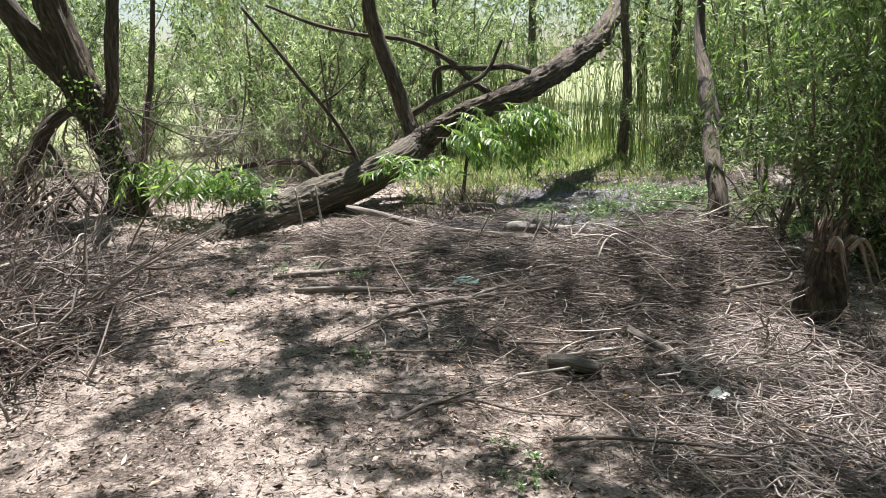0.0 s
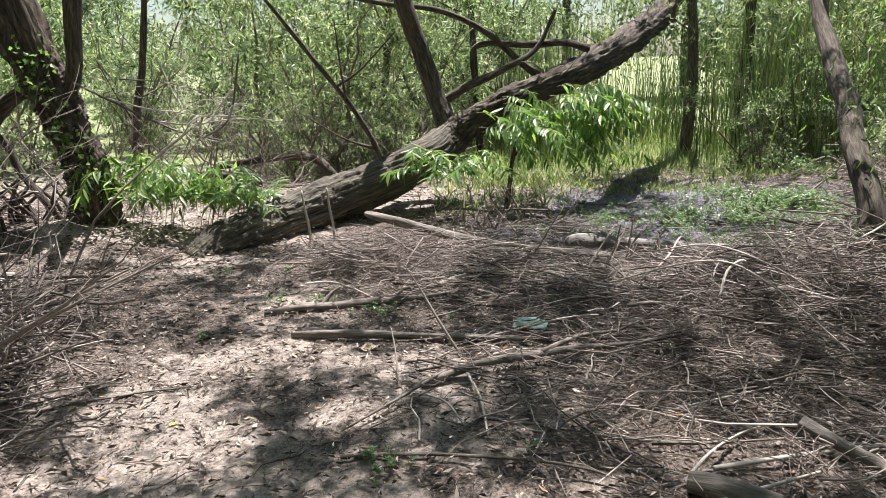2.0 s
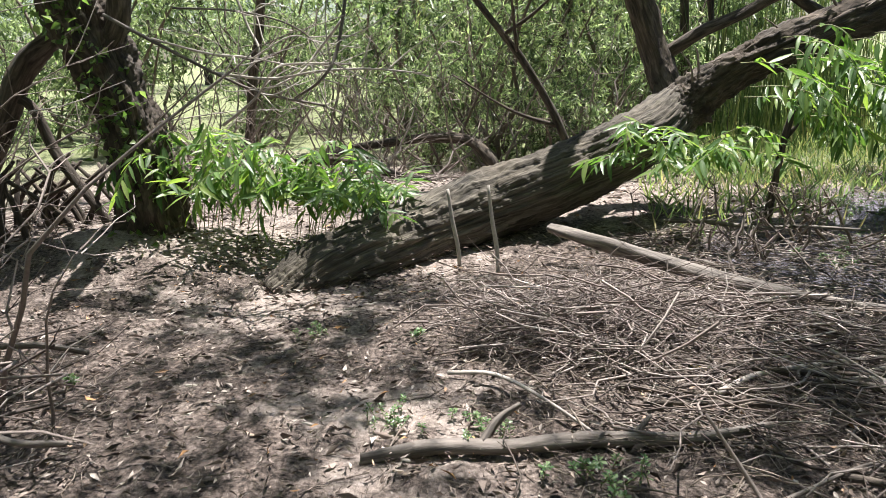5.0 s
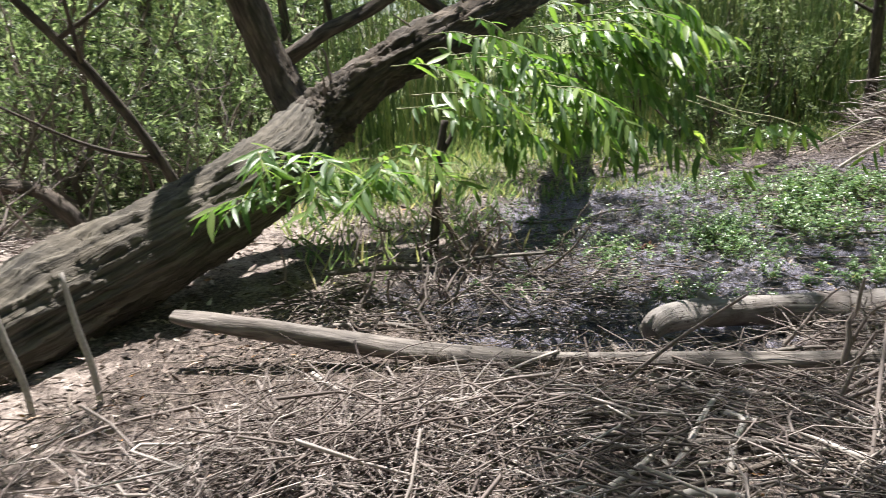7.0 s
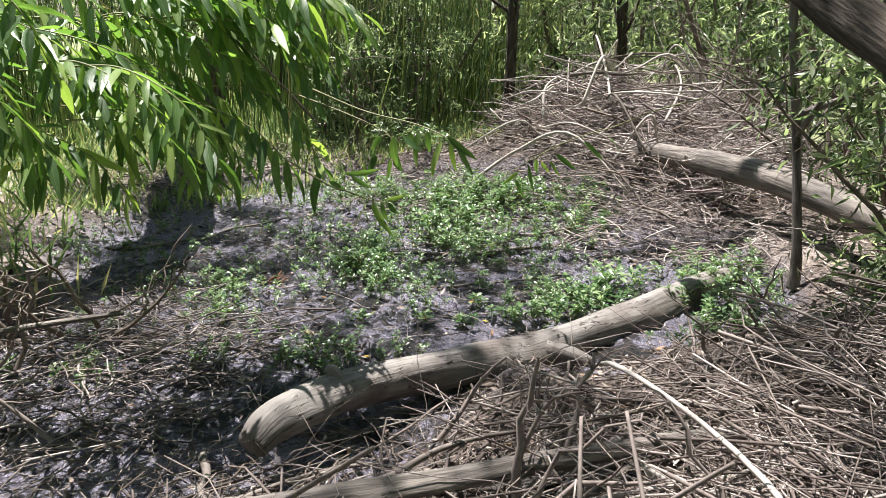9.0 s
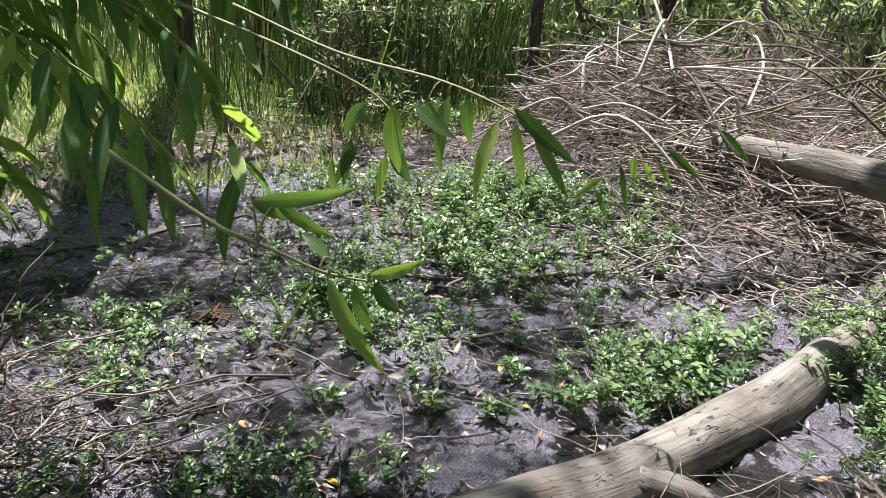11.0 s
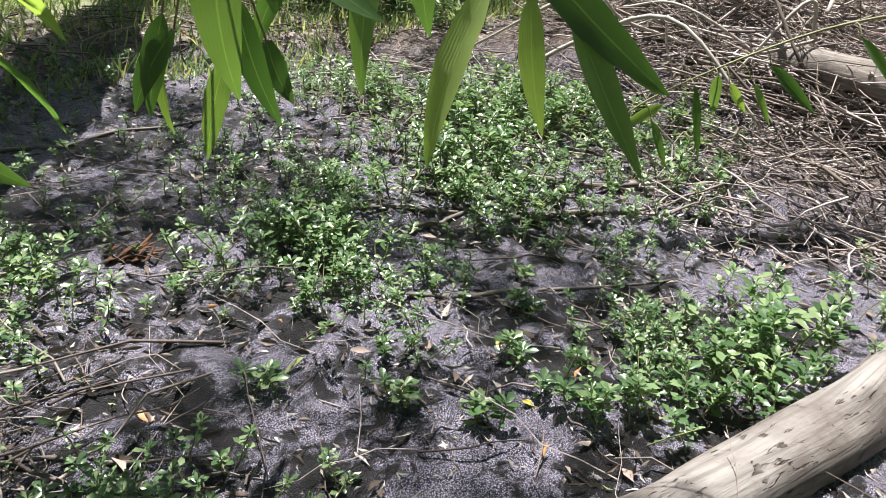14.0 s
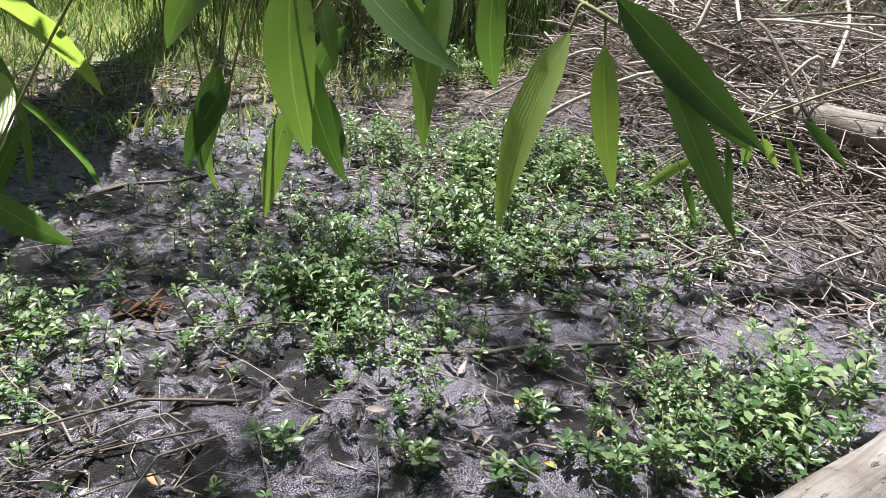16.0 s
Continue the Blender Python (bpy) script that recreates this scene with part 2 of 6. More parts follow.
def mesh_of(name, v, f, mat, uv=None, smooth=True):
    """A mesh out of a vertex array and an array of faces with equal corner counts."""
    v, f = np.asarray(v, np.float32), np.asarray(f, np.int32)
    me = bpy.data.meshes.new(name)
    n, k = f.shape
    me.vertices.add(len(v))
    me.vertices.foreach_set("co", v.ravel())
    me.loops.add(n * k)
    me.loops.foreach_set("vertex_index", f.ravel())
    me.polygons.add(n)
    me.polygons.foreach_set("loop_start", np.arange(0, n * k, k, dtype=np.int32))
    if smooth:
        me.polygons.foreach_set("use_smooth", np.ones(n, bool))
    if uv is not None:
        me.uv_layers.new(name="UVMap").data.foreach_set("uv", np.asarray(uv, np.float32)[f.ravel()].ravel())
    me.update()
    me.validate()
    me.materials.append(mat)
    return me


def thing(name, at, label, category, group="", kind=""):
    ob = new(name)
    ob.location = at
    ob.empty_display_size = 0.1
    return tagged(ob, label, category, group, kind)


def part(name, data, parent, label="", kind=""):
    """One mesh object under a thing; data's places are relative to the thing's base."""
    ob = new(name, data)
    ob.parent = parent
    return tagged(ob, label, kind=kind)


def spline(pts, n):
    """n points along a smooth curve through pts (columns after the third are carried along)."""
    p = np.asarray(pts, float)
    if len(p) == 2:
        return p[0] + (p[1] - p[0]) * np.linspace(0, 1, n)[:, None]
    q = np.vstack([2 * p[0] - p[1], p, 2 * p[-1] - p[-2]])
    out = []
    for s in np.linspace(0, len(p) - 1 - 1e-9, n):
        i = int(s)
        t = s - i
        a, b, c, d = q[i:i + 4]
        out.append(0.5 * (2 * b + (c - a) * t + (2 * a - 5 * b + 4 * c - d) * t * t + (3 * b - a - 3 * c + d) * t ** 3))
    return np.array(out)


def limb(pts, sides=14, rings=40, rough=0.06, ridges=0.0, seed=0, flat=1.0, base=(0, 0, 0), closed=True):
    """A limb through rows of x, y, z, radius: verts, faces and UVs, with an uneven, furrowed surface and closed ends."""
    r = np.random.default_rng(seed)
    c = spline(pts, rings)
    p, rad = c[:, :3] - np.array(base), c[:, 3]
    tan = np.gradient(p, axis=0)
    tan /= np.linalg.norm(tan, axis=1)[:, None]
    ref = np.array([0.0, 0.0, 1.0]) if abs(tan[0, 2]) < 0.8 else np.array([1.0, 0.0, 0.0])
    us = []
    u = ref
    for t in tan:
        u = u - t * (u @ t)
        u /= np.linalg.norm(u)
        us.append(u)
    us = np.array(us)
    ws = np.cross(tan, us)
    ang = np.linspace(0, 2 * math.pi, sides, endpoint=False)
    run = np.concatenate([[0], np.cumsum(np.linalg.norm(np.diff(p, axis=0), axis=1))])
    k = np.ones((rings, sides))
    for _ in range(7):
        fa, fl, ph = r.integers(1, 4), r.uniform(1, 9), r.uniform(0, 6.3, 2)
        k += rough * 0.5 * np.sin(fa * ang[None, :] + ph[0] + 1.5 * np.sin(fl * run[:, None] + ph[1]))
    if ridges:
        nr = max(5, sides // 4)
        raw = r.normal(size=(rings + 8, sides))
        along = sum(raw[q:q + rings] for q in range(9)) / 3.0
        wob = np.sin(run[:, None] * 3.1 + r.uniform(0, 6)) * 0.5 + np.sin(run[:, None] * 7.7 + 2 * ang[None, :]) * 0.35
        k += ridges * (np.abs(np.sin(nr * ang[None, :] / 2 + wob)) - 0.6) + ridges * 1.1 * along
    v = p[:, None, :] + (rad[:, None] * k)[..., None] * (np.cos(ang)[None, :, None] * us[:, None, :] * flat + np.sin(ang)[None, :, None] * ws[:, None, :])
    v = v.reshape(-1, 3)
    i = np.arange(rings - 1)[:, None] * sides
    j = np.arange(sides)[None, :]
    j2 = (j + 1) % sides
    f = np.stack([i + j, i + j2, i + sides + j2, i + sides + j], -1).reshape(-1, 4)
    mean = rad.mean()
    uv = np.stack([np.repeat(np.minimum(ang, 2 * math.pi - ang)[None, :] * mean, rings, 0), np.repeat(run[:, None], sides, 1)], -1).reshape(-1, 2)
    if closed:
        ends = []
        for row, idx, sgn in ((0, np.arange(sides), -1), (rings - 1, (rings - 1) * sides + np.arange(sides), 1)):
            c0 = len(v)
            v = np.vstack([v, p[row] + sgn * tan[row] * rad[row] * 0.12])
            uv = np.vstack([uv, [0, run[row] + sgn * mean]])
            nxt = np.roll(idx, -1)
            ends.append(np.stack([nxt, idx, np.full(sides, c0), np.full(sides, c0)], -1) if sgn < 0 else np.stack([idx, nxt, np.full(sides, c0), np.full(sides, c0)], -1))
        return v, f, uv, np.vstack(ends)[:, :3]
    return v, f, uv, None


def join(*bits):
    """Several (verts, quads, uvs, tris) limbs as one set of triangles."""
    vs, fs, us, o = [], [], [], 0
    for v, f, uv, t in bits:
        vs.append(v)
        us.append(uv)
        fs += [f[:, [0, 1, 2]] + o, f[:, [0, 2, 3]] + o]
        if t is not None:
            fs.append(t + o)
        o += len(v)
    return np.vstack(vs), np.vstack(fs), np.vstack(us)


def limb_mesh(name, mat, *bits):
    v, f, uv = join(*bits)
    return mesh_of(name, v, f, mat, uv)


def twigs(start, way, length, radius, bend=0.15, segs=4, sides=4, droop=0.0, seed=0, taper=0.4):
    """Many bent twigs at once: verts and quads."""
    r = np.random.default_rng(seed)
    n = len(start)
    d = way / np.linalg.norm(way, axis=1)[:, None]
    a = np.cross(d, [0.0, 0.0, 1.0]) + 1e-4
    a /= np.linalg.norm(a, axis=1)[:, None]
    b = np.cross(d, a)
    s = np.linspace(0, 1, segs + 1)
    amp, ph = np.clip(r.normal(size=(n, 2)) * bend, -0.3, 0.3), r.uniform(0, 3, (n, 2))
    length, radius = np.broadcast_to(length, n), np.broadcast_to(radius, n)
    L = length[:, None]
    off_a = L * amp[:, :1] * (np.sin(s * 2.6 + ph[:, :1]) - np.sin(ph[:, :1])) + L * r.normal(size=(n, segs + 1)) * bend * 0.2
    off_b = L * amp[:, 1:] * 0.35 * (np.sin(s * 3.1 + ph[:, 1:]) - np.sin(ph[:, 1:]))
    p = start[:, None, :] + d[:, None, :] * (L * s)[..., None] + a[:, None, :] * off_a[..., None] + b[:, None, :] * off_b[..., None]
    p[..., 2] -= droop * L * s ** 2
    rad = radius[:, None] * (1 - (1 - taper) * s)
    ang = np.linspace(0, 2 * math.pi, sides, endpoint=False)
    v = p[:, :, None, :] + rad[..., None, None] * (np.cos(ang)[:, None] * a[:, None, None, :] + np.sin(ang)[:, None] * b[:, None, None, :])
    v = v.reshape(-1, 3)
    k = np.arange(n)[:, None, None] * (segs + 1) * sides + np.arange(segs)[None, :, None] * sides
    j = np.arange(sides)[None, None, :]
    j2 = (j + 1) % sides
    f = np.stack([k + j, k + j2, k + sides + j2, k + sides + j], -1).reshape(-1, 4)
    return v, f, p


def leaves(at, way, length, width, fold=0.25, curl=0.15, seed=0, wide=0.42):
    """Many small pointed leaves, each folded along its rib and bent: verts and quads."""
    r = np.random.default_rng(seed)
    n = len(at)
    d = way / (np.linalg.norm(way, axis=1)[:, None] + 1e-9)
    q = r.normal(size=(n, 3))
    a = np.cross(d, q)
    a /= np.linalg.norm(a, axis=1)[:, None] + 1e-9
    up = np.cross(a, d)
    L, W = np.broadcast_to(length, n)[:, None], np.broadcast_to(width, n)[:, None]
    m1 = at + d * L * wide
    v = np.stack([at, m1 + a * W * 0.5 + up * W * fold, m1 - up * L * 0.02, m1 - a * W * 0.5 + up * W * fold, at + d * L - up * L * curl * r.uniform(0, 1.6, (n, 1))], 1).reshape(-1, 3)
    k = np.arange(n)[:, None] * 5
    f = np.concatenate([k + np.array([0, 2, 4, 1])[None], k + np.array([0, 3, 4, 2])[None]], 0)
    return v, f


def smoothstep(a, b, x):
    t = np.clip((x - a) / (b - a), 0, 1)
    return t * t * (3 - 2 * t)


def lump(x, y, cx, cy, rx, ry):
    return np.exp(-(((x - cx) / rx) ** 2 + ((y - cy) / ry) ** 2))


def wobble(x, y, f, seed):
    r = np.random.default_rng(seed)
    out = 0.0 * x
    for _ in range(6):
        a, b, c = r.normal() * f, r.normal() * f, r.uniform(0, 6.3)
        out = out + np.sin(a * x + b * y + c)
    return out / 6


def pond(x, y):
    """1 in the black mud, 0 on dry ground."""
    w = 0.35 * wobble(x, y, 2.3, 3)
    a = 1 - smoothstep(0.85, 1.12, np.hypot((x - 2.75) / 1.75, (y - 10.3) / 1.85) + w * 0.5)
    b = 1 - smoothstep(0.85, 1.12, np.hypot((x - 1.3) / 1.35, (y - 9.35) / 0.95) + w * 0.5)
    c = 1 - smoothstep(0.85, 1.12, np.hypot((x - 3.1) / 1.1, (y - 8.7) / 0.75) + w * 0.5)
    return np.maximum(np.maximum(a, b), c)


def height(x, y):
    x, y = np.asarray(x, float), np.asarray(y, float)
    z = 0.1 * np.clip(3.6 - y, 0, 6) * smoothstep(4.2, 2.6, y)
    z = z - 0.13 * pond(x, y)
    z = z + 0.24 * lump(x, y, -3.95, 9.05, 1.15, 0.7) + 0.22 * lump(x, y, -2.2, 10.6, 1.6, 0.8)
    z = z - 0.1 * lump(x, y, 1.3, 8.15, 0.7, 0.5)
    z = z + 0.16 * lump(x, y, 2.3, 6.6, 1.1, 1.0) + 0.30 * lump(x, y, 5.4, 10.2, 1.2, 1.5)
    z = z + 0.07 * lump(x, y, -0.6, 8.0, 0.9, 0.35) + 0.10 * lump(x, y, -3.2, 6.0, 1.0, 1.2)
    z = z + (0.018 * wobble(x, y, 2.0, 1) + 0.008 * wobble(x, y, 9.0, 2)) * (1 - 0.7 * pond(x, y))
    z = z + pond(x, y) * (0.02 * wobble(x, y, 9.0, 11) + 0.016 * wobble(x, y, 22.0, 12))
    return z + 0.15 * smoothstep(16, 40, y) * wobble(x, y, 0.2, 5)


# ---- ground ----
def axis(lo, hi, step, far):
    inner = np.arange(lo, hi + step / 2, step)
    out = step * np.cumsum(1.16 ** np.arange(1, 60))
    out = out[out < far]
    return np.concatenate([lo - out[::-1], inner, hi + out])


gx, gy = axis(-5.0, 6.5, 0.045, 400), axis(-0.5, 13.0, 0.045, 400)
GX, GY = np.meshgrid(gx, gy)
GZ = height(GX, GY) + RNG.normal(size=GX.shape) * (0.004 + 0.004 * pond(GX, GY))
nx = len(gx)
ii = (np.arange(len(gy) - 1)[:, None] * nx + np.arange(nx - 1)[None, :]).ravel()
gm = mesh_of("ground", np.stack([GX, GY, GZ], -1).reshape(-1, 3), np.stack([ii, ii + 1, ii + nx + 1, ii + nx], -1), M_GROUND)
gm.attributes.new("wet", "FLOAT", "POINT").data.foreach_set("value", pond(GX, GY).ravel().astype(np.float32))
far_grass = smoothstep(11.5, 14.0, GY + 0.7 * wobble(GX, GY, 1.2, 9) + 0.3 * np.clip(GX, -9, 0)) + smoothstep(6, 9, np.abs(GX - 0.5))
gm.attributes.new("grassy", "FLOAT", "POINT").data.foreach_set("value", np.clip(far_grass, 0, 1).ravel().astype(np.float32))
thick = lump(GX, GY, 0.8, 7.6, 2.0, 1.1) + lump(GX, GY, 1.9, 6.2, 1.5, 1.5) + lump(GX, GY, 1.8, 4.3, 1.1, 1.2) + lump(GX, GY, 4.9, 10.2, 1.5, 1.6) + lump(GX, GY, -3.5, 6.3, 1.2, 1.6) + 0.7 * lump(GX, GY, 0.3, 9.3, 1.6, 0.9)
gm.attributes.new("litter", "FLOAT", "POINT").data.foreach_set("value", np.clip(thick, 0, 1).ravel().astype(np.float32))
tagged(new("ground", gm), "dry sandy woodland floor sloping to a black mud hollow", "ground", kind="structure")


def on_ground(x, y, dz=0.0):
    return np.stack([x, y, height(x, y) + dz], -1)


# ---- the fallen willow ----
def fallen_willow():
    at = (-2.3, 9.0, 0.0)
    w = thing("fallen_willow", at, "leaning willow trunk with deeply furrowed grey-brown bark, half fallen", "tree")
    log = [(-2.5, 8.5, -0.1, 0.16), (-2.25, 8.74, 0.05, 0.195), (-1.86, 9.2, 0.14, 0.215), (-1.42, 9.655, 0.236, 0.225), (-0.85, 9.97, 0.42, 0.22), (-0.343, 10.25, 0.62, 0.2), (-0.03, 10.7, 0.86, 0.15)]
    part("trunk", limb_mesh("trunk", M_WILLOW, limb(log, 84, 210, 0.06, 0.045, 1, base=at)), w)
    up = [(-0.25, 10.36, 0.64, 0.15), (-0.02, 10.58, 0.84, 0.165), (0.35, 10.6, 1.08, 0.138), (0.771, 10.66, 1.27, 0.132), (1.675, 11.324, 1.56, 0.165), (2.695, 12.96, 1.97, 0.18), (3.4, 14.1, 2.35, 0.17), (4.2, 15.6, 3.1, 0.15)]
    part("main_limb", limb_mesh("main_limb", M_BARK2, limb(up, 56, 220, 0.08, 0.1, 2, base=at)), w)
    st = [(-0.07, 10.72, 0.6, 0.14), (-0.11, 10.8, 0.82, 0.125), (-0.212, 10.98, 1.138, 0.108), (-0.44, 11.05, 1.821, 0.1), (-0.673, 10.99, 2.653, 0.092), (-0.8, 10.9, 4.2, 0.07)]
    part("upright_stem", limb_mesh("upright_stem", M_BARK2, limb(st, 24, 90, 0.06, 0.08, 3, base=at)), w)
    arm = [(1.62, 11.25, 1.75, 0.05), (1.3, 11.2, 1.83, 0.045), (0.88, 11.2, 1.82, 0.04), (0.42, 11.2, 1.84, 0.036), (0.23, 11.2, 1.79, 0.032), (0.2, 11.2, 1.6, 0.028), (0.22, 11.2, 1.38, 0.018)]
    part("side_branch", limb_mesh("side_branch", M_BARK2, limb(arm, 10, 50, 0.09, 0, 4, base=at)), w)
    arm2 = [(-0.17, 11.0, 1.18, 0.055), (0.09, 11.0, 1.33, 0.05), (0.33, 11.02, 1.43, 0.045), (0.56, 11.05, 1.54, 0.042), (0.95, 11.1, 1.75, 0.03), (1.2, 11.2, 2.2, 0.02)]
    part("side_branch", limb_mesh("side_branch", M_BARK2, limb(arm2, 10, 40, 0.1, 0, 5, base=at)), w)
    arch = [(1.05, 11.1, 1.4, 0.045), (0.8, 11.2, 1.6, 0.042), (0.39, 11.2, 1.96, 0.038), (-0.17, 11.2, 2.23, 0.034), (-0.81, 11.2, 2.32, 0.03), (-1.45, 11.2, 2.47, 0.026), (-2.14, 11.2, 2.75, 0.02)]
    part("side_branch", limb_mesh("side_branch", M_BARK2, limb(arch, 8, 50, 0.08, 0, 6, base=at)), w)
    dr = np.random.default_rng(18)
    line = spline(up, 40)
    for i in range(12):
        k = line[dr.integers(6, 34)]
        d = np.array([dr.normal() * 0.7 - 0.2, dr.normal() * 0.4 - 0.3, 0.3 + 0.5 * dr.random()])
        d *= dr.uniform(0.25, 0.7) / np.linalg.norm(d)
        e = dr.normal(size=3) * 0.05
        part("dead_twig", limb_mesh("dead_twig", M_TWIG, limb([(*k[:3], 0.011), (*(k[:3] + d * 0.55 + e), 0.007), (*(k[:3] + d), 0.003)], 5, 12, 0.1, 0, 60 + i, base=at)), w)
    for x, y, z0, z1, lean in ((-1.5, 8.9, 0.0, 0.5, -0.06), (-1.27, 8.9, 0.0, 0.52, -0.05)):
        g = float(height(x, y))
        q = [(x, y, g - 0.03, 0.013), (x - 0.005, y - 0.01, g + 0.15, 0.012), (x + lean * 0.6, y, g + 0.32, 0.011), (x + lean, y + 0.03, z1, 0.008)]
        part("sucker", limb_mesh("sucker", M_PALE, limb(q, 7, 14, 0.1, 0, 7, base=at)), w, "thin dead upright sucker")


fallen_willow()


# ---- standing trees ----
def drooping_leaves(centres, n, size, length, width, seed, hang=0.6):
    """Leaves in clusters round the centres, hanging a little."""
    r = np.random.default_rng(seed)
    k = r.integers(0, len(centres), n)
    at = centres[k] + r.normal(size=(n, 3)) * size
    way = r.normal(size=(n, 3)) + np.array([0, 0, -hang * 1.5])
    return leaves(at, way, length * r.uniform(0.6, 1.25, n), width * r.uniform(0.7, 1.2, n), seed=seed + 1)


def left_tree():
    at = (-3.6, 9.15, 0.1)
    w = thing("leaning_tree", at, "dark rough-barked leaning tree with leafy creeper on its trunk", "tree")
    t = [(-3.5, 9.1, -0.12, 0.3), (-3.59, 9.15, 0.17, 0.235), (-3.63, 9.15, 0.6, 0.195), (-3.68, 9.15, 0.93, 0.185), (-3.78, 9.15, 1.23, 0.185), (-3.88, 9.15, 1.5, 0.195), (-3.98, 9.15, 1.9, 0.17), (-4.3, 9.25, 3.2, 0.15), (-4.2, 9.3, 5.0, 0.11)]
    part("trunk", limb_mesh("trunk", M_BARK2, limb(t, 56, 170, 0.09, 0.1, 11, base=at)), w)
    fork = [(-3.8, 9.1, 1.35, 0.08), (-3.62, 9.1, 1.6, 0.075), (-3.55, 9.1, 2.2, 0.07), (-3.4, 9.2, 3.4, 0.06)]
    part("limb", limb_mesh("limb", M_BARK2, limb(fork, 14, 40, 0.08, 0.08, 12, base=at)), w)
    big = [(-3.85, 9.15, 1.45, 0.13), (-4.15, 9.2, 1.85, 0.13), (-4.5, 9.2, 2.3, 0.12), (-5.0, 9.3, 3.2, 0.1)]
    part("limb", limb_mesh("limb", M_BARK2, limb(big, 20, 50, 0.1, 0.1, 17, base=at)), w)
    low = [(-3.86, 9.15, 1.5, 0.07), (-4.13, 9.2, 1.48, 0.07), (-4.39, 9.2, 1.32, 0.075), (-4.63, 9.2, 0.99, 0.07), (-4.91, 9.2, 0.53, 0.07), (-5.01, 9.2, 0.28, 0.08), (-5.05, 9.2, 0.0, 0.1)]
    part("limb", limb_mesh("limb", M_BARK2, limb(low, 14, 50, 0.12, 0.08, 13, base=at)), w, "bowed limb that bends down to the ground")
    prop = [(-4.6, 9.2, 1.08, 0.03), (-4.44, 9.2, 1.02, 0.035), (-4.3, 9.2, 0.68, 0.035), (-4.0, 9.2, 0.22, 0.035), (-3.95, 9.2, 0.0, 0.04)]
    part("limb", limb_mesh("limb", M_BARK2, limb(prop, 10, 30, 0.1, 0, 14, base=at)), w)
    r = np.random.default_rng(15)
    axis_pts = spline([q[:3] for q in t], 60)[4:45] - np.array(at)
    c = axis_pts[r.integers(0, len(axis_pts), 60)] + np.array([0.03, -0.16, 0])
    v, f = drooping_leaves(c, 650, 0.09, 0.06, 0.04, 16, 0.3)
    part("creeper", mesh_of("creeper", v, f, M_LEAF), w, "green creeper leaves on the trunk")
    roots = []
    for i in range(40):
        x, y = -4.7 + r.normal() * 0.35, 9.1 + r.normal() * 0.2
        roots.append(limb([(x, y, 0.05, 0.02), (x + r.normal() * 0.1, y, 0.3, 0.022), (x + r.normal() * 0.2, y + r.normal() * 0.1, 0.5 + 0.2 * r.random(), 0.012)], 6, 10, 0.1, 0, i, base=at))
    part("root_mass", limb_mesh("root_mass", M_BARK2, *roots), w, "tangled dark roots and stubs")


left_tree()


def slim_tree(name, rows, label, seed, mat=None, sides=18, shoots=0):
    at = rows[0][:3]
    w = thing(name, at, label, "tree")
    part("trunk", limb_mesh("trunk", mat or M_BARK2, limb(rows, sides, 60, 0.07, 0.06, seed, base=at)), w)
    r = np.random.default_rng(seed)
    for i in range(shoots):
        k = spline([q[:3] for q in rows], 30)[r.integers(5, 28)]
        d = np.array([r.normal(), r.normal(), 0.5])
        d /= np.linalg.norm(d)
        part("branch", limb_mesh("branch", mat or M_BARK2, limb([(*k, 0.018), (*(k + d * 0.4 + [0, 0, 0.05]), 0.012), (*(k + d * 0.9 + [0, 0, 0.25]), 0.006)], 6, 12, 0.1, 0, i, base=at)), w)
    return w


slim_tree("slim_tree", [(2.75, 6.75, -0.08, 0.17), (2.71, 6.85, 0.3, 0.105), (2.75, 7.0, 0.62, 0.09), (2.83, 7.4, 0.93, 0.085), (3.05, 8.05, 1.33, 0.085), (3.26, 8.95, 1.95, 0.07), (3.36, 9.3, 2.5, 0.05), (3.4, 9.4, 3.6, 0.04)], "slim leaning dark grey tree among leafy shoots", 21)
slim_tree("slim_tree", [(3.9, 14.3, -0.1, 0.1), (3.95, 14.3, 1.5, 0.085), (3.85, 14.3, 3.0, 0.075), (3.7, 14.3, 5.0, 0.06)], "upright grey-barked tree beyond the mud", 22, M_GREYBARK, shoots=4)
slim_tree("slim_tree", [(4.9, 14.6, -0.1, 0.1), (4.95, 14.6, 1.5, 0.09), (5.0, 14.6, 4.5, 0.07)], "upright grey-barked tree beyond the mud", 23, shoots=2)
slim_tree("sapling", [(3.62, 8.1, -0.06, 0.03), (3.63, 8.11, 0.1, 0.026), (3.66, 8.2, 0.63, 0.02), (3.597, 8.28, 1.217, 0.018), (3.486, 8.3, 1.94, 0.016), (3.4, 8.3, 2.8, 0.016)], "thin straight sapling beside the mud", 24, M_DEAD, sides=12, shoots=3)
slim_tree("sapling", [(-0.8, 10.95, 0.1, 0.035), (-0.95, 10.9, 0.59, 0.033), (-1.24, 10.9, 1.13, 0.03), (-1.67, 10.9, 1.71, 0.027), (-2.4, 10.8, 2.7, 0.02)], "thin slanting dark sapling behind the fallen trunk", 25, sides=10, shoots=3)


for x, y, lean, seed in ((-1.15, 13.9, 0.2, 27), (0.5, 14.6, -0.1, 29), (-4.9, 13.4, 0.35, 30), (6.0, 12.0, 0.12, 19), (6.9, 11.2, -0.1, 20)):
    g = float(height(np.array(x), np.array(y)))
    slim_tree("slim_tree", [(x, y, g - 0.1, 0.065), (x + lean * 0.3, y, g + 0.8, 0.055), (x + lean * 0.9, y + 0.05, g + 1.8, 0.05), (x + lean * 1.6, y, g + 3.4, 0.035)], "slender dark tree in the thicket", seed, sides=10, shoots=7)


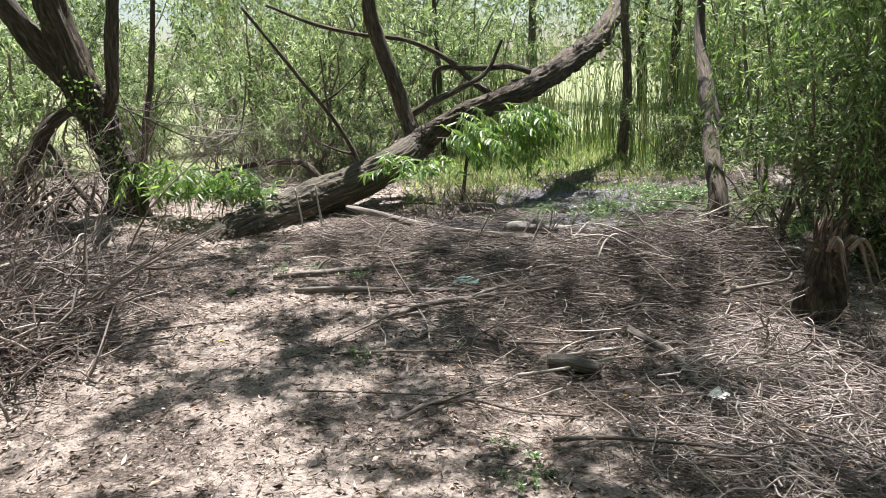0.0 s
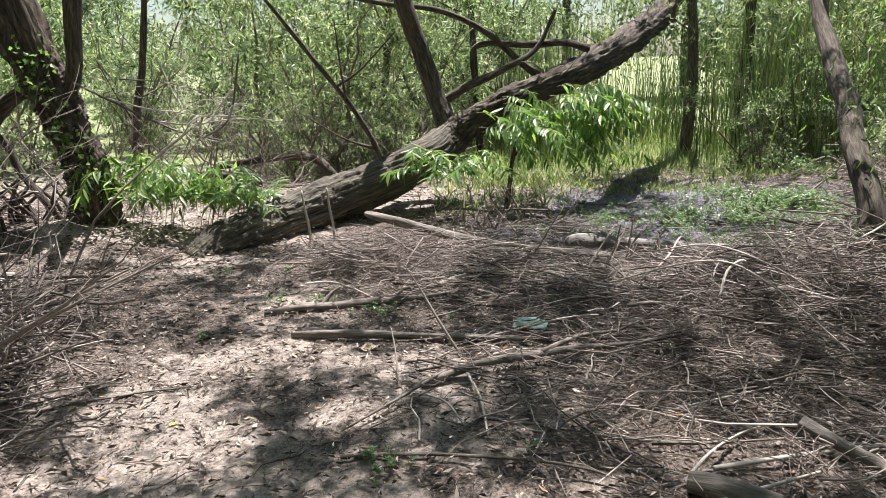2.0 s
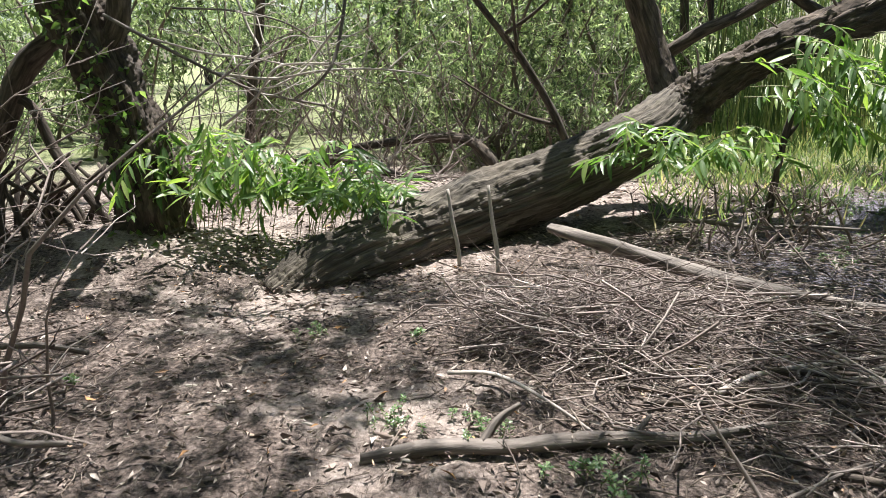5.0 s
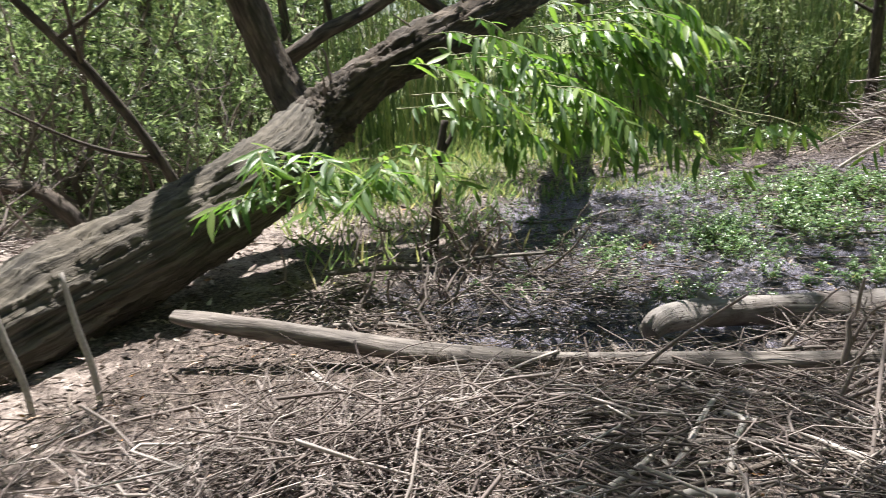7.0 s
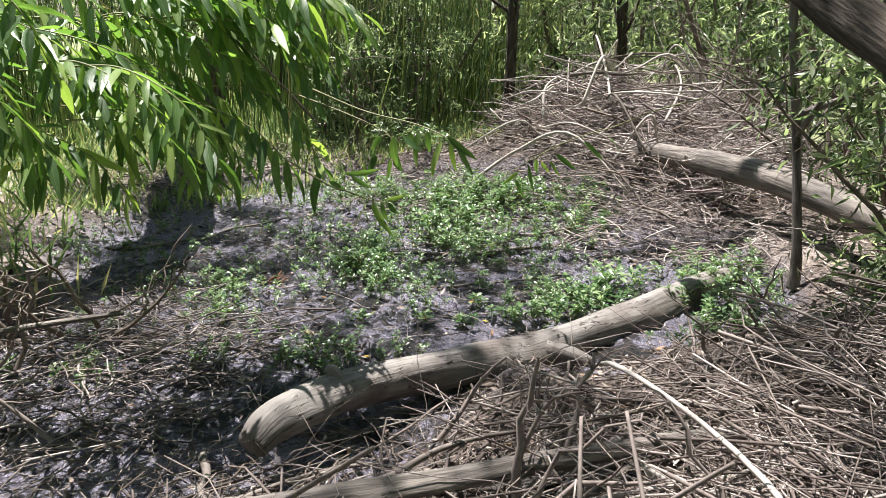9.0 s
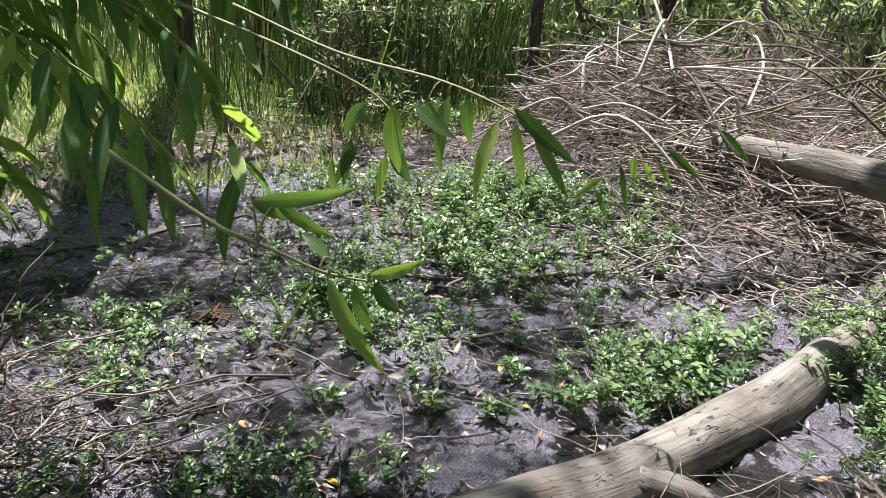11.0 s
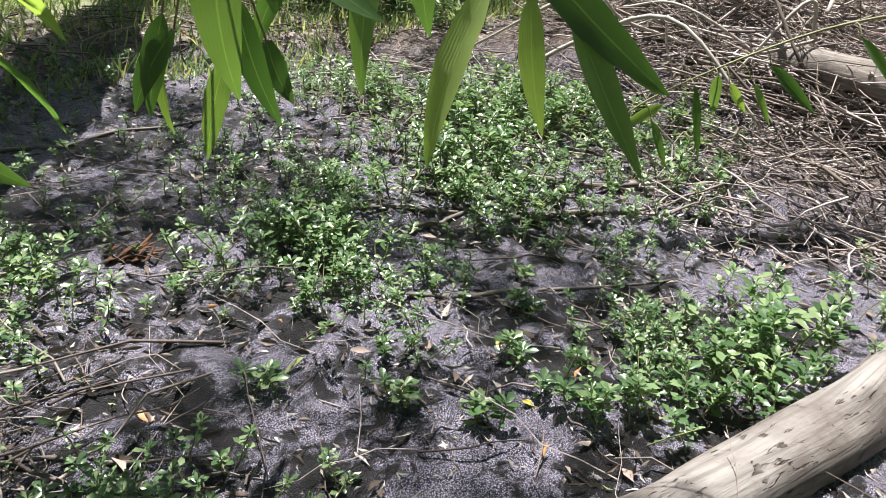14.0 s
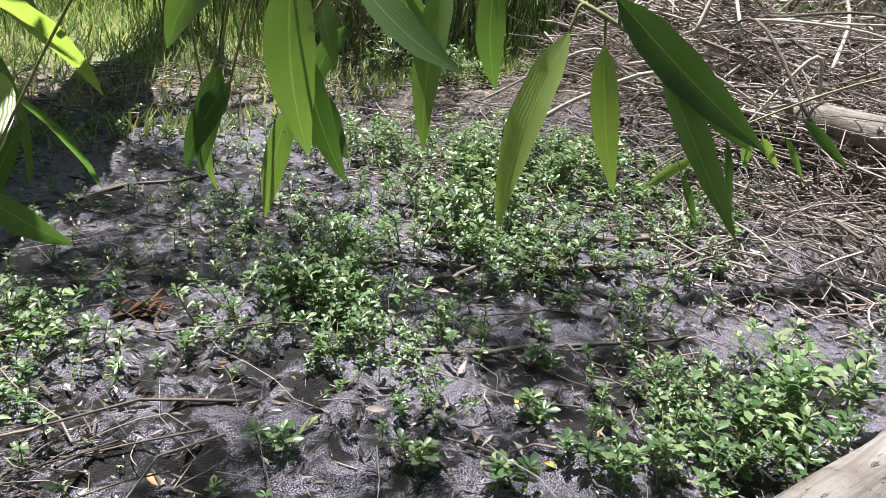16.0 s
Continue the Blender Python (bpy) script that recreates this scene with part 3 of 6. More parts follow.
# ---- logs and sticks that lie about ----
def lying(name, rows, label, category, mat, seed, sides=14, rings=50, ridges=0.0, knots=()):
    at = rows[0][:3]
    w = thing(name, at, label, category)
    part("wood", limb_mesh("wood", mat, limb(rows, sides, rings, 0.07 if rows[1][3] > 0.06 else 0.13, ridges, seed, base=at)), w)
    for i, k in enumerate(knots):
        part("stub", limb_mesh("stub", mat, limb(k, 10, 12, 0.08, 0, seed + i + 1, base=at)), w)
    return w


lying("mud_log", [(0.9, 8.56, 0.0, 0.045), (1.02, 8.59, 0.03, 0.062), (1.421, 8.68, -0.04, 0.07), (1.75, 8.64, -0.075, 0.073), (2.098, 8.568, -0.108, 0.078), (2.45, 8.51, -0.104, 0.082), (2.757, 8.466, -0.098, 0.081), (3.1, 8.46, -0.092, 0.075), (3.478, 8.46, -0.091, 0.062), (3.75, 8.45, -0.1, 0.05)],
      "smooth bare pale log lying across the mud", "log", M_LOG, 31, 30, 110,
      knots=[[(2.2, 8.53, -0.09, 0.055), (2.27, 8.45, -0.12, 0.04), (2.32, 8.39, -0.15, 0.03), (2.35, 8.36, -0.2, 0.026)], [(1.3, 8.65, 0.0, 0.03), (1.27, 8.67, 0.06, 0.022), (1.25, 8.68, 0.08, 0.012)]])
lying("fallen_pole", [(-0.98, 9.15, 0.215, 0.028), (-0.9, 9.1, 0.2, 0.036), (-0.72, 9.0, 0.17, 0.042), (-0.481, 8.878, 0.132, 0.043), (-0.036, 8.659, 0.05, 0.04), (0.35, 8.47, 0.02, 0.036), (0.736, 8.278, 0.01, 0.033), (1.1, 8.07, 0.02, 0.03), (1.461, 7.873, 0.04, 0.026), (1.9, 7.6, 0.05, 0.02)],
      "long grey barkless pole resting against the fallen trunk", "branch", M_DEAD, 32, 14, 60)
lying("branch_on_ground", [(-1.48, 6.76, 0.02, 0.022), (-1.25, 6.84, 0.03, 0.025), (-1.0, 6.86, 0.04, 0.023), (-0.75, 6.95, 0.03, 0.026), (-0.4, 7.0, 0.035, 0.02), (-0.15, 7.12, 0.03, 0.012)],
      "knobbly dead branch lying on the sand", "branch", M_DEAD, 33, 12, 40, 0.05, knots=[[(-1.1, 6.86, 0.04, 0.018), (-1.05, 6.93, 0.1, 0.014), (-0.98, 6.97, 0.14, 0.008)], [(-0.62, 6.97, 0.03, 0.016), (-0.55, 7.05, 0.08, 0.008)]])
lying("branch_on_ground", [(-1.22, 6.36, 0.02, 0.025), (-0.9, 6.31, 0.035, 0.027), (-0.45, 6.26, 0.03, 0.025), (0.05, 6.16, 0.035, 0.022), (0.42, 6.12, 0.03, 0.015)],
      "straight grey dead branch lying on the sand", "branch", M_DEAD, 34, 12, 40)
lying("branch_on_ground", [(-0.4, 5.56, 0.03, 0.02), (-0.05, 5.74, 0.06, 0.025), (0.31, 5.86, 0.06, 0.025), (0.52, 5.9, 0.07, 0.022), (0.75, 5.9, 0.08, 0.018), (1.1, 5.97, 0.1, 0.012)],
      "forked grey dead branch lying on twigs", "branch", M_DEAD, 35, 12, 40, knots=[[(0.28, 5.84, 0.07, 0.018), (0.42, 5.95, 0.085, 0.016), (0.58, 6.05, 0.09, 0.013), (0.8, 6.1, 0.1, 0.009), (1.1, 6.3, 0.16, 0.005)], [(-0.12, 5.72, 0.06, 0.011), (-0.26, 5.66, 0.06, 0.009), (-0.47, 5.4, 0.05, 0.008), (-0.76, 5.07, 0.03, 0.004)]])
lying("dead_stick", [(-0.16, 5.67, 0.05, 0.006), (-0.1, 5.34, 0.04, 0.007), (-0.09, 5.0, 0.02, 0.006)], "thin pale dead stick lying on the sand", "stick", M_PALE, 58, 7, 16)
lying("dead_stick", [(-0.42, 5.45, 0.03, 0.004), (-0.28, 5.28, 0.06, 0.005), (-0.19, 5.08, 0.03, 0.004)], "thin curved dead stick lying on the sand", "stick", M_PALE, 59, 7, 16)
lying("stake", [(0.5, 10.2, -0.08, 0.026), (0.55, 10.2, 0.3, 0.024), (0.58, 10.2, 0.55, 0.022), (0.63, 10.2, 0.8, 0.02)], "dark broken stem standing in the grass", "stem", M_BARK2, 57, 10, 24, knots=[[(0.59, 10.2, 0.6, 0.016), (0.66, 10.2, 0.7, 0.014), (0.68, 10.2, 0.78, 0.01)]])
lying("wood_chunk", [(0.66, 4.53, 0.05, 0.04), (0.76, 4.47, 0.055, 0.052), (0.86, 4.41, 0.055, 0.05), (0.95, 4.36, 0.05, 0.042)], "short rounded chunk of bare brown wood", "log", M_DEAD, 36, 16, 24)
lying("bent_branch", [(1.3, 4.92, 0.09, 0.03), (1.38, 4.75, 0.07, 0.028), (1.47, 4.58, 0.05, 0.026), (1.48, 4.35, 0.04, 0.024), (1.5, 4.05, 0.03, 0.02)], "bent pale dead branch among twigs", "branch", M_DEAD, 37, 12, 30)
lying("pale_log", [(3.85, 7.1, 0.18, 0.09), (4.05, 7.85, 0.24, 0.085), (4.33, 8.6, 0.34, 0.08), (4.56, 9.45, 0.34, 0.065), (4.85, 9.9, 0.24, 0.05)], "pale bare log under the brush pile", "log", M_DEAD, 38, 14, 40)
lying("arched_branch", [(-3.3, 11.9, 0.3, 0.035), (-2.9, 12.0, 0.38, 0.045), (-2.4, 12.1, 0.42, 0.05), (-1.9, 12.05, 0.4, 0.055), (-1.65, 11.9, 0.2, 0.06), (-1.55, 11.8, -0.05, 0.06)], "low arched dark branch behind the fallen trunk", "branch", M_BARK2, 39, 12, 40)
lying("dark_branch", [(-3.4, 11.2, 0.35, 0.035), (-2.9, 11.2, 0.33, 0.04), (-2.4, 11.1, 0.22, 0.04), (-2.0, 10.9, 0.2, 0.025)], "dark dead branch on the sandy bank", "branch", M_BARK2, 40, 10, 30)

LOOSE = [
    ((0.45, 8.6), (1.6, 7.78), 0.05, 0.022), ((1.3, 8.0), (2.45, 7.45), 0.06, 0.016), ((0.9, 8.15), (1.35, 8.08), 0.03, 0.014),
    ((1.2, 7.9), (2.3, 8.45), 0.05, 0.012), ((1.33, 7.8), (2.45, 7.9), 0.07, 0.014), ((1.1, 7.5), (2.1, 7.3), 0.08, 0.025),
    ((0.1, 7.7), (1.1, 7.4), 0.05, 0.012), ((-0.3, 8.1), (0.9, 7.9), 0.06, 0.014), ((2.0, 5.2), (3.3, 5.9), 0.2, 0.018),
    ((1.6, 6.2), (3.4, 6.7), 0.25, 0.022), ((0.6, 7.6), (2.4, 8.1), 0.06, 0.016), ((0.9, 6.4), (2.0, 6.1), 0.14, 0.014),
    ((1.0, 3.7), (1.7, 3.5), 0.05, 0.012), ((1.5, 4.3), (1.75, 3.7), 0.06, 0.014), ((-0.1, 5.2), (0.75, 4.9), 0.03, 0.01),
    ((0.0, 4.85), (0.5, 4.9), 0.02, 0.008), ((3.0, 9.65), (3.55, 9.4), -0.1, 0.014), ((2.9, 9.95), (3.4, 9.55), -0.09, 0.012),
    ((2.38, 9.42), (3.1, 9.06), -0.1, 0.009), ((3.03, 10.05), (3.62, 9.55), -0.08, 0.022), ((2.67, 9.75), (3.0, 9.77), -0.1, 0.014), ((2.45, 10.1), (2.65, 10.3), -0.1, 0.014), ((1.5, 11.0), (2.6, 11.0), -0.09, 0.012), ((2.55, 10.0), (2.95, 9.75), -0.1, 0.012),
    ((-0.55, 9.3), (0.2, 9.0), 0.1, 0.02), ((-0.2, 9.7), (0.9, 9.4), 0.15, 0.018), ((4.5, 9.6), (5.6, 10.6), 0.6, 0.016),
    ((4.7, 10.3), (6.3, 10.1), 0.8, 0.014), ((-2.6, 5.2), (-1.7, 5.6), 0.06, 0.012), ((-3.4, 5.0), (-2.2, 4.5), 0.1, 0.012),
    ((-3.9, 7.2), (-2.6, 7.0), 0.25, 0.025), ((-3.6, 6.6), (-2.2, 6.3), 0.3, 0.02), ((1.05, 9.6), (1.7, 9.2), -0.09, 0.008),
]
for i, (a, b, z, rad) in enumerate(LOOSE):
    rr = np.random.default_rng(100 + i)
    pts = []
    wig = 0.016 * math.hypot(b[0] - a[0], b[1] - a[1])
    for s in np.linspace(0, 1, 7):
        x, y = a[0] + (b[0] - a[0]) * s + rr.normal() * wig, a[1] + (b[1] - a[1]) * s + rr.normal() * wig
        g = float(height(x, y))
        pts.append((x, y, max(g + rad * 0.8, z + rr.normal() * 0.012 if z > 0.12 else g + rad * 0.9), 0.85 * rad * (1.1 - 0.6 * s)))
    lying("dead_stick", pts, "loose grey dead stick among twigs" if z > -0.05 else "dead stick lying on the black mud", "stick", M_DEAD, 60 + i, 8, 22)


# ---- twig litter ----
def twig_bed(name, label, n, area, lo, hi, long, thick, mat, seed, bend=0.14, lift=0.12, lean=None, category="twigs"):
    """Loose dead twigs over an oval of ground: area rows are x, y, rx, ry, pile height, share."""
    r = np.random.default_rng(seed)
    share = np.array([a[5] for a in area], float)
    k = r.choice(len(area), n, p=share / share.sum())
    A = np.array(area)[k]
    ang, rad = r.uniform(0, 6.28, n), np.sqrt(r.uniform(0, 1, n))
    x, y = A[:, 0] + A[:, 2] * rad * np.cos(ang), A[:, 1] + A[:, 3] * rad * np.sin(ang)
    L = r.uniform(*long, n)
    th = r.uniform(0, 6.28, n) if lean is None else lean + r.normal(size=n) * 0.9 + math.pi * r.integers(0, 2, n)
    d = np.stack([np.cos(th), np.sin(th), r.normal(size=n) * lift], -1)
    z = height(x, y) + A[:, 4] * (1 - rad ** 2) * r.uniform(0, 1, n) + r.uniform(lo, hi, n)
    st = np.stack([x, y, z], -1) - d * L[:, None] / 2
    st[:, 2] = np.maximum(st[:, 2], height(st[:, 0], st[:, 1]) + 0.004)
    v, f, p = twigs(st, d, L, thick[0] + (thick[1] - thick[0]) * r.uniform(0, 1, n) ** 2.2 * 1.5, bend * r.uniform(0.4, 2.2, (n, 1)), 5, 4, 0, seed + 1)
    v[:, 2] = np.maximum(v[:, 2], height(v[:, 0], v[:, 1]) - 0.002)
    return tagged(new(name, mesh_of(name, v, f, mat)), label, category, kind="stuff")


twig_bed("twig_litter", "bed of grey dead twigs covering the ground", 2700, [(0.7, 7.6, 1.7, 0.9, 0.1, 4), (1.5, 6.6, 1.5, 1.0, 0.2, 3), (-0.6, 8.0, 0.9, 0.4, 0.2, 1.2), (1.5, 4.6, 1.2, 1.1, 0.05, 1.3), (0.5, 5.6, 1.0, 0.9, 0.06, 1.2)], 0.0, 0.04, (0.1, 0.75), (0.0016, 0.0056), M_TWIG, 41, 0.22, 0.14, -0.45)
twig_bed("twig_litter", "finer brown twigs mixed with leaf litter", 4200, [(0.7, 7.6, 2.2, 1.2, 0.06, 3), (1.6, 6.2, 1.8, 1.6, 0.12, 3), (-0.3, 8.7, 1.3, 0.7, 0.05, 1), (1.6, 4.2, 1.6, 1.6, 0.04, 2)], 0.0, 0.03, (0.06, 0.4), (0.0014, 0.0036), M_TWIG_DARK, 43, 0.2, 0.15)
twig_bed("brush_pile", "heap of pale dead twigs behind the mud", 3400, [(5.7, 10.7, 0.8, 0.8, 0.55, 2), (5.2, 9.9, 0.7, 0.6, 0.38, 1.4), (6.0, 9.8, 0.8, 0.6, 0.6, 1.2), (4.95, 9.3, 0.7, 0.55, 0.2, 1.2)], 0.0, 0.08, (0.12, 0.95), (0.0018, 0.006), M_PALETWIG, 45, 0.3, 0.34)
twig_bed("brush_pile", "dark broken twigs through the pale brush heap", 500, [(5.5, 10.3, 1.0, 1.0, 0.5, 3), (4.7, 9.5, 0.9, 0.7, 0.2, 1)], 0.0, 0.1, (0.2, 0.9), (0.002, 0.008), M_TWIG_DARK, 46, 0.36, 0.42)
twig_bed("brush_pile", "tangle of reddish grey twigs under the dead shrub", 480, [(-3.0, 5.6, 0.6, 0.9, 0.45, 2), (-3.2, 6.6, 0.6, 0.6, 0.25, 1)], 0.0, 0.06, (0.2, 0.9), (0.002, 0.008), M_TWIG, 68, 0.3, 0.4)
twig_bed("twig_litter", "pale broken twigs on the bank beside the log", 520, [(3.95, 9.15, 0.5, 0.55, 0.05, 2), (4.1, 8.5, 0.5, 0.4, 0.06, 1)], 0.0, 0.03, (0.06, 0.45), (0.0016, 0.005), M_PALETWIG, 69, 0.25, 0.25)
twig_bed("brush_pile", "low heap of grey twigs by the fallen trunk", 420, [(-0.75, 7.85, 0.45, 0.3, 0.22, 1)], 0.0, 0.03, (0.15, 0.6), (0.0018, 0.005), M_TWIG, 47, 0.34, 0.4)
twig_bed("brush_pile", "broad heap of reddish grey twigs", 1100, [(2.3, 6.7, 1.1, 0.9, 0.35, 1)], 0.0, 0.05, (0.3, 1.0), (0.002, 0.0055), M_TWIG, 48, 0.28, 0.2)
twig_bed("brush_pile", "tangled heap of dead grey brush", 1000, [(-3.5, 5.2, 0.75, 1.0, 0.5, 2), (-4.3, 6.9, 0.7, 0.7, 0.3, 1)], 0.0, 0.08, (0.3, 1.3), (0.003, 0.011), M_TWIG, 49, 0.25, 0.5)
twig_bed("twig_litter", "thin dead twigs lying on the black mud", 330, [(2.3, 9.6, 1.5, 1.1, 0.0, 1)], 0.0, 0.01, (0.05, 0.4), (0.0012, 0.003), M_TWIG, 61)
twig_bed("brush_pile", "dense bed of pale twigs beside the stump", 1500, [(2.2, 4.2, 0.9, 1.1, 0.16, 2), (1.7, 3.4, 0.8, 0.6, 0.06, 1)], 0.0, 0.04, (0.15, 0.7), (0.002, 0.006), M_PALETWIG, 63, 0.18, 0.2)
twig_bed("twig_litter", "grey twigs spilling from the dead brush", 420, [(-2.9, 5.2, 0.8, 1.2, 0.12, 1)], 0.0, 0.03, (0.15, 0.7), (0.002, 0.006), M_TWIG, 65, 0.2, 0.3)
twig_bed("twig_litter", "scattered thin twigs on the sand", 900, [(-1.2, 5.6, 2.2, 2.6, 0.0, 1)], 0.0, 0.015, (0.05, 0.3), (0.0015, 0.003), M_TWIG_DARK, 51)
twig_bed("twig_litter", "thin dead stems round the edge of the mud", 900, [(4.0, 10.8, 0.9, 1.0, 0.1, 2), (0.9, 9.6, 0.8, 0.6, 0.1, 1), (3.0, 12.3, 1.6, 0.5, 0.08, 1)], 0.0, 0.04, (0.15, 0.6), (0.0015, 0.004), M_TWIG, 53)
twig_bed("twig_litter", "dead twigs on the bank behind the trunk", 1100, [(-2.2, 11.0, 1.6, 1.0, 0.05, 1), (-4.6, 9.8, 1.2, 1.0, 0.1, 0.8), (0.5, 9.5, 1.0, 0.6, 0.1, 1)], 0.0, 0.04, (0.1, 0.5), (0.002, 0.005), M_TWIG, 54)


def leaf_litter(name, label, n, x0, x1, y0, y1, mat, seed, length=(0.03, 0.075), wet=None, lift=0.0):
    r = np.random.default_rng(seed)
    x, y = r.uniform(x0, x1, n), r.uniform(y0, y1, n)
    if wet is not None:
        keep = (pond(x, y) > 0.5) == wet
        x, y = x[keep], y[keep]
    th = r.uniform(0, 6.28, len(x))
    d = np.stack([np.cos(th), np.sin(th), r.normal(size=len(x)) * 0.2], -1)
    L = r.uniform(*length, len(x))
    v, f = leaves(on_ground(x, y, 0.012 + lift * r.uniform(0, 1, len(x)) ** 3), d, L, L * r.uniform(0.18, 0.4, len(x)), seed=seed, fold=0.3)
    v[:, 2] = np.maximum(v[:, 2], np.repeat(height(x, y), 5) + 0.003)
    return tagged(new(name, mesh_of(name, v, f, mat)), label, "leaf litter", kind="stuff")


leaf_litter("leaf_litter", "dry brown and grey willow leaves scattered on the floor", 22000, -5, 5.5, 2.2, 12.5, M_LITTER, 55, wet=False)
leaf_litter("leaf_litter", "crumbled dark and pale leaf fragments over sand and twigs", 34000, -3.6, 3.6, 2.6, 9.2, M_LITTER, 57, (0.012, 0.04), wet=False, lift=0.08)
leaf_litter("leaf_litter", "pale and orange fallen leaves on the black mud", 3600, 0.0, 4.6, 7.9, 12.2, M_LITTER, 56, (0.02, 0.06), wet=True)
leaf_litter("leaf_litter", "small pale leaf fragments and seeds on the black mud", 9000, 0.0, 4.6, 8.0, 11.8, M_PALEBITS, 58, (0.008, 0.028), wet=True)


# ---- larger sticks on the brush piles ----
pr = np.random.default_rng(90)
for i in range(64):
    if i < 44:
        x, y, top = 5.4 + pr.normal() * 0.6, 10.2 + pr.normal() * 0.55, 0.5
    elif i < 54:
        x, y, top = 2.3 + pr.normal() * 0.5, 6.6 + pr.normal() * 0.5, 0.3
    else:
        x, y, top = -3.4 + pr.normal() * 0.4, 5.3 + pr.normal() * 0.5, 0.45
    a, L = pr.uniform(0, 6.28), pr.uniform(0.4, 1.7)
    ux, uy = math.cos(a) * L / 2, math.sin(a) * L / 2
    g = float(height(x, y))
    crown = top * math.exp(-((x - (5.4 if i < 44 else 2.3 if i < 54 else -3.4)) ** 2 + (y - (10.2 if i < 44 else 6.6 if i < 54 else 5.3)) ** 2))
    rad = pr.uniform(0.004, 0.01)
    rows = []
    for s, lift in ((-1, -0.15), (-0.4, 0.05 + 0.16 * pr.random()), (0.3, 0.3 * pr.random() + 0.04), (1, 0.45 * pr.random() - 0.22)):
        px, py = x + ux * s + pr.normal() * 0.05 * L, y + uy * s + pr.normal() * 0.05 * L
        rows.append((px, py, max(float(height(px, py)) + rad, g + crown + lift), rad * (1 - 0.3 * s)))
    lying("dead_stick", rows, "bent dead stick on top of a brush pile", "stick", (M_PALE, M_GREYBARK, M_PALE)[i % 3], 600 + i, 7, 18)


for i in range(84):
    x, y = (0.75 + pr.normal() * 0.75, 7.65 + pr.normal() * 0.42) if i < 60 else (1.5 + pr.normal() * 0.7, 5.2 + pr.normal() * 0.7)
    a, L, rad = -0.45 + pr.normal() * 0.6, pr.uniform(0.3, 1.3), pr.uniform(0.0035, 0.011)
    rows = []
    for s in (-1, -0.4, 0.3, 1):
        px, py = x + math.cos(a) * L / 2 * s + pr.normal() * 0.035 * L, y + math.sin(a) * L / 2 * s + pr.normal() * 0.035 * L
        rows.append((px, py, float(height(px, py)) + rad + 0.07 * pr.random() * (1 - 0.5 * abs(s)), rad * (1 - 0.35 * s)))
    lying("dead_stick", rows, "weathered dead stick lying in the twig litter", "stick", (M_DEAD, M_GREYBARK, M_DEAD, M_PALE)[i % 4], 700 + i, 7, 16)


# ---- marsh weeds in the mud ----
def round_leaves(at, way, length, width, seed):
    """Many spoon-shaped leaves, folded along the rib and bent at the tip: verts and triangles."""
    r = np.random.default_rng(seed)
    n = len(at)
    d = way / np.linalg.norm(way, axis=1)[:, None]
    a = np.cross(d, np.array([0.0, 0.0, 1.0]) + r.normal(size=(n, 3)) * 0.25)
    a /= np.linalg.norm(a, axis=1)[:, None] + 1e-9
    up = np.cross(a, d)
    L, W = length[:, None], width[:, None]
    bend = r.uniform(-0.05, 0.3, (n, 1)) * L
    rows = [at]
    for s, w in ((0.38, 0.3), (0.72, 0.5)):
        c = at + d * L * s - up * bend * s * s
        rows += [c + a * W * w + up * W * 0.14, c, c - a * W * w + up * W * 0.14]
    rows.append(at + d * L - up * bend)
    v = np.stack(rows, 1).reshape(-1, 3)
    tri = np.array([(0, 1, 2), (0, 2, 3), (1, 4, 5), (1, 5, 2), (2, 5, 6), (2, 6, 3), (4, 7, 5), (5, 7, 6)])
    f = (np.arange(n)[:, None, None] * 8 + tri[None]).reshape(-1, 3)
    return v, f


def weed_meshes(seed, stems, spread, tall, leaf):
    r = np.random.default_rng(seed)
    base = np.stack([r.normal(size=stems) * spread, r.normal(size=stems) * spread, np.zeros(stems)], -1)
    tip = np.stack([r.normal(size=stems) * 0.35, r.normal(size=stems) * 0.35, np.ones(stems)], -1)
    L = tall * r.uniform(0.45, 1.15, stems)
    sv, sf, path = twigs(base, tip, L, 0.0022, 0.12, 4, 4, 0, seed, 0.6)
    at, way, size = [], [], []
    for i in range(stems):
        turn = r.uniform(0, 6.28)
        for j, s in enumerate((0.3, 0.46, 0.62, 0.77, 0.9, 1.0)):
            p = path[i][0] + (path[i][-1] - path[i][0]) * s if s < 1 else path[i][-1]
            turn += 1.57 + r.normal() * 0.2
            for q in range(2 if s < 0.85 else 4):
                a = turn + q * 6.28 / (2 if s < 0.85 else 4) + r.normal() * 0.15
                at.append(p)
                way.append((math.cos(a), math.sin(a), 0.15 + 0.5 * r.random() + (0.4 if s == 1.0 else 0)))
                size.append(leaf * (0.7 + 0.45 * r.random()) * (0.75 if s < 0.5 else 1.0 if s < 1 else 0.6))
    size = np.array(size)
    lv, lf = round_leaves(np.array(at), np.array(way), size, size * 0.48, seed)
    return mesh_of("stems", sv, sf, M_STEM), mesh_of("leaves", lv, lf, M_WEED)


WEEDS = [weed_meshes(200, 14, 0.065, 0.1, 0.027), weed_meshes(201, 32, 0.095, 0.14, 0.031), weed_meshes(202, 6, 0.06, 0.17, 0.046), weed_meshes(203, 26, 0.14, 0.075, 0.022), weed_meshes(204, 3, 0.02, 0.11, 0.036)]


def weed(kind, x, y, turn, size, label):
    g = thing("marsh_weed", (x, y, float(height(x, y))), label, "weed", "weeds in the mud")
    g.rotation_euler = (0, 0, turn)
    g.scale = (size, size, size)
    part("stem_tuft", WEEDS[kind][0], g, kind="stuff")
    part("leaf_tuft", WEEDS[kind][1], g, kind="stuff")


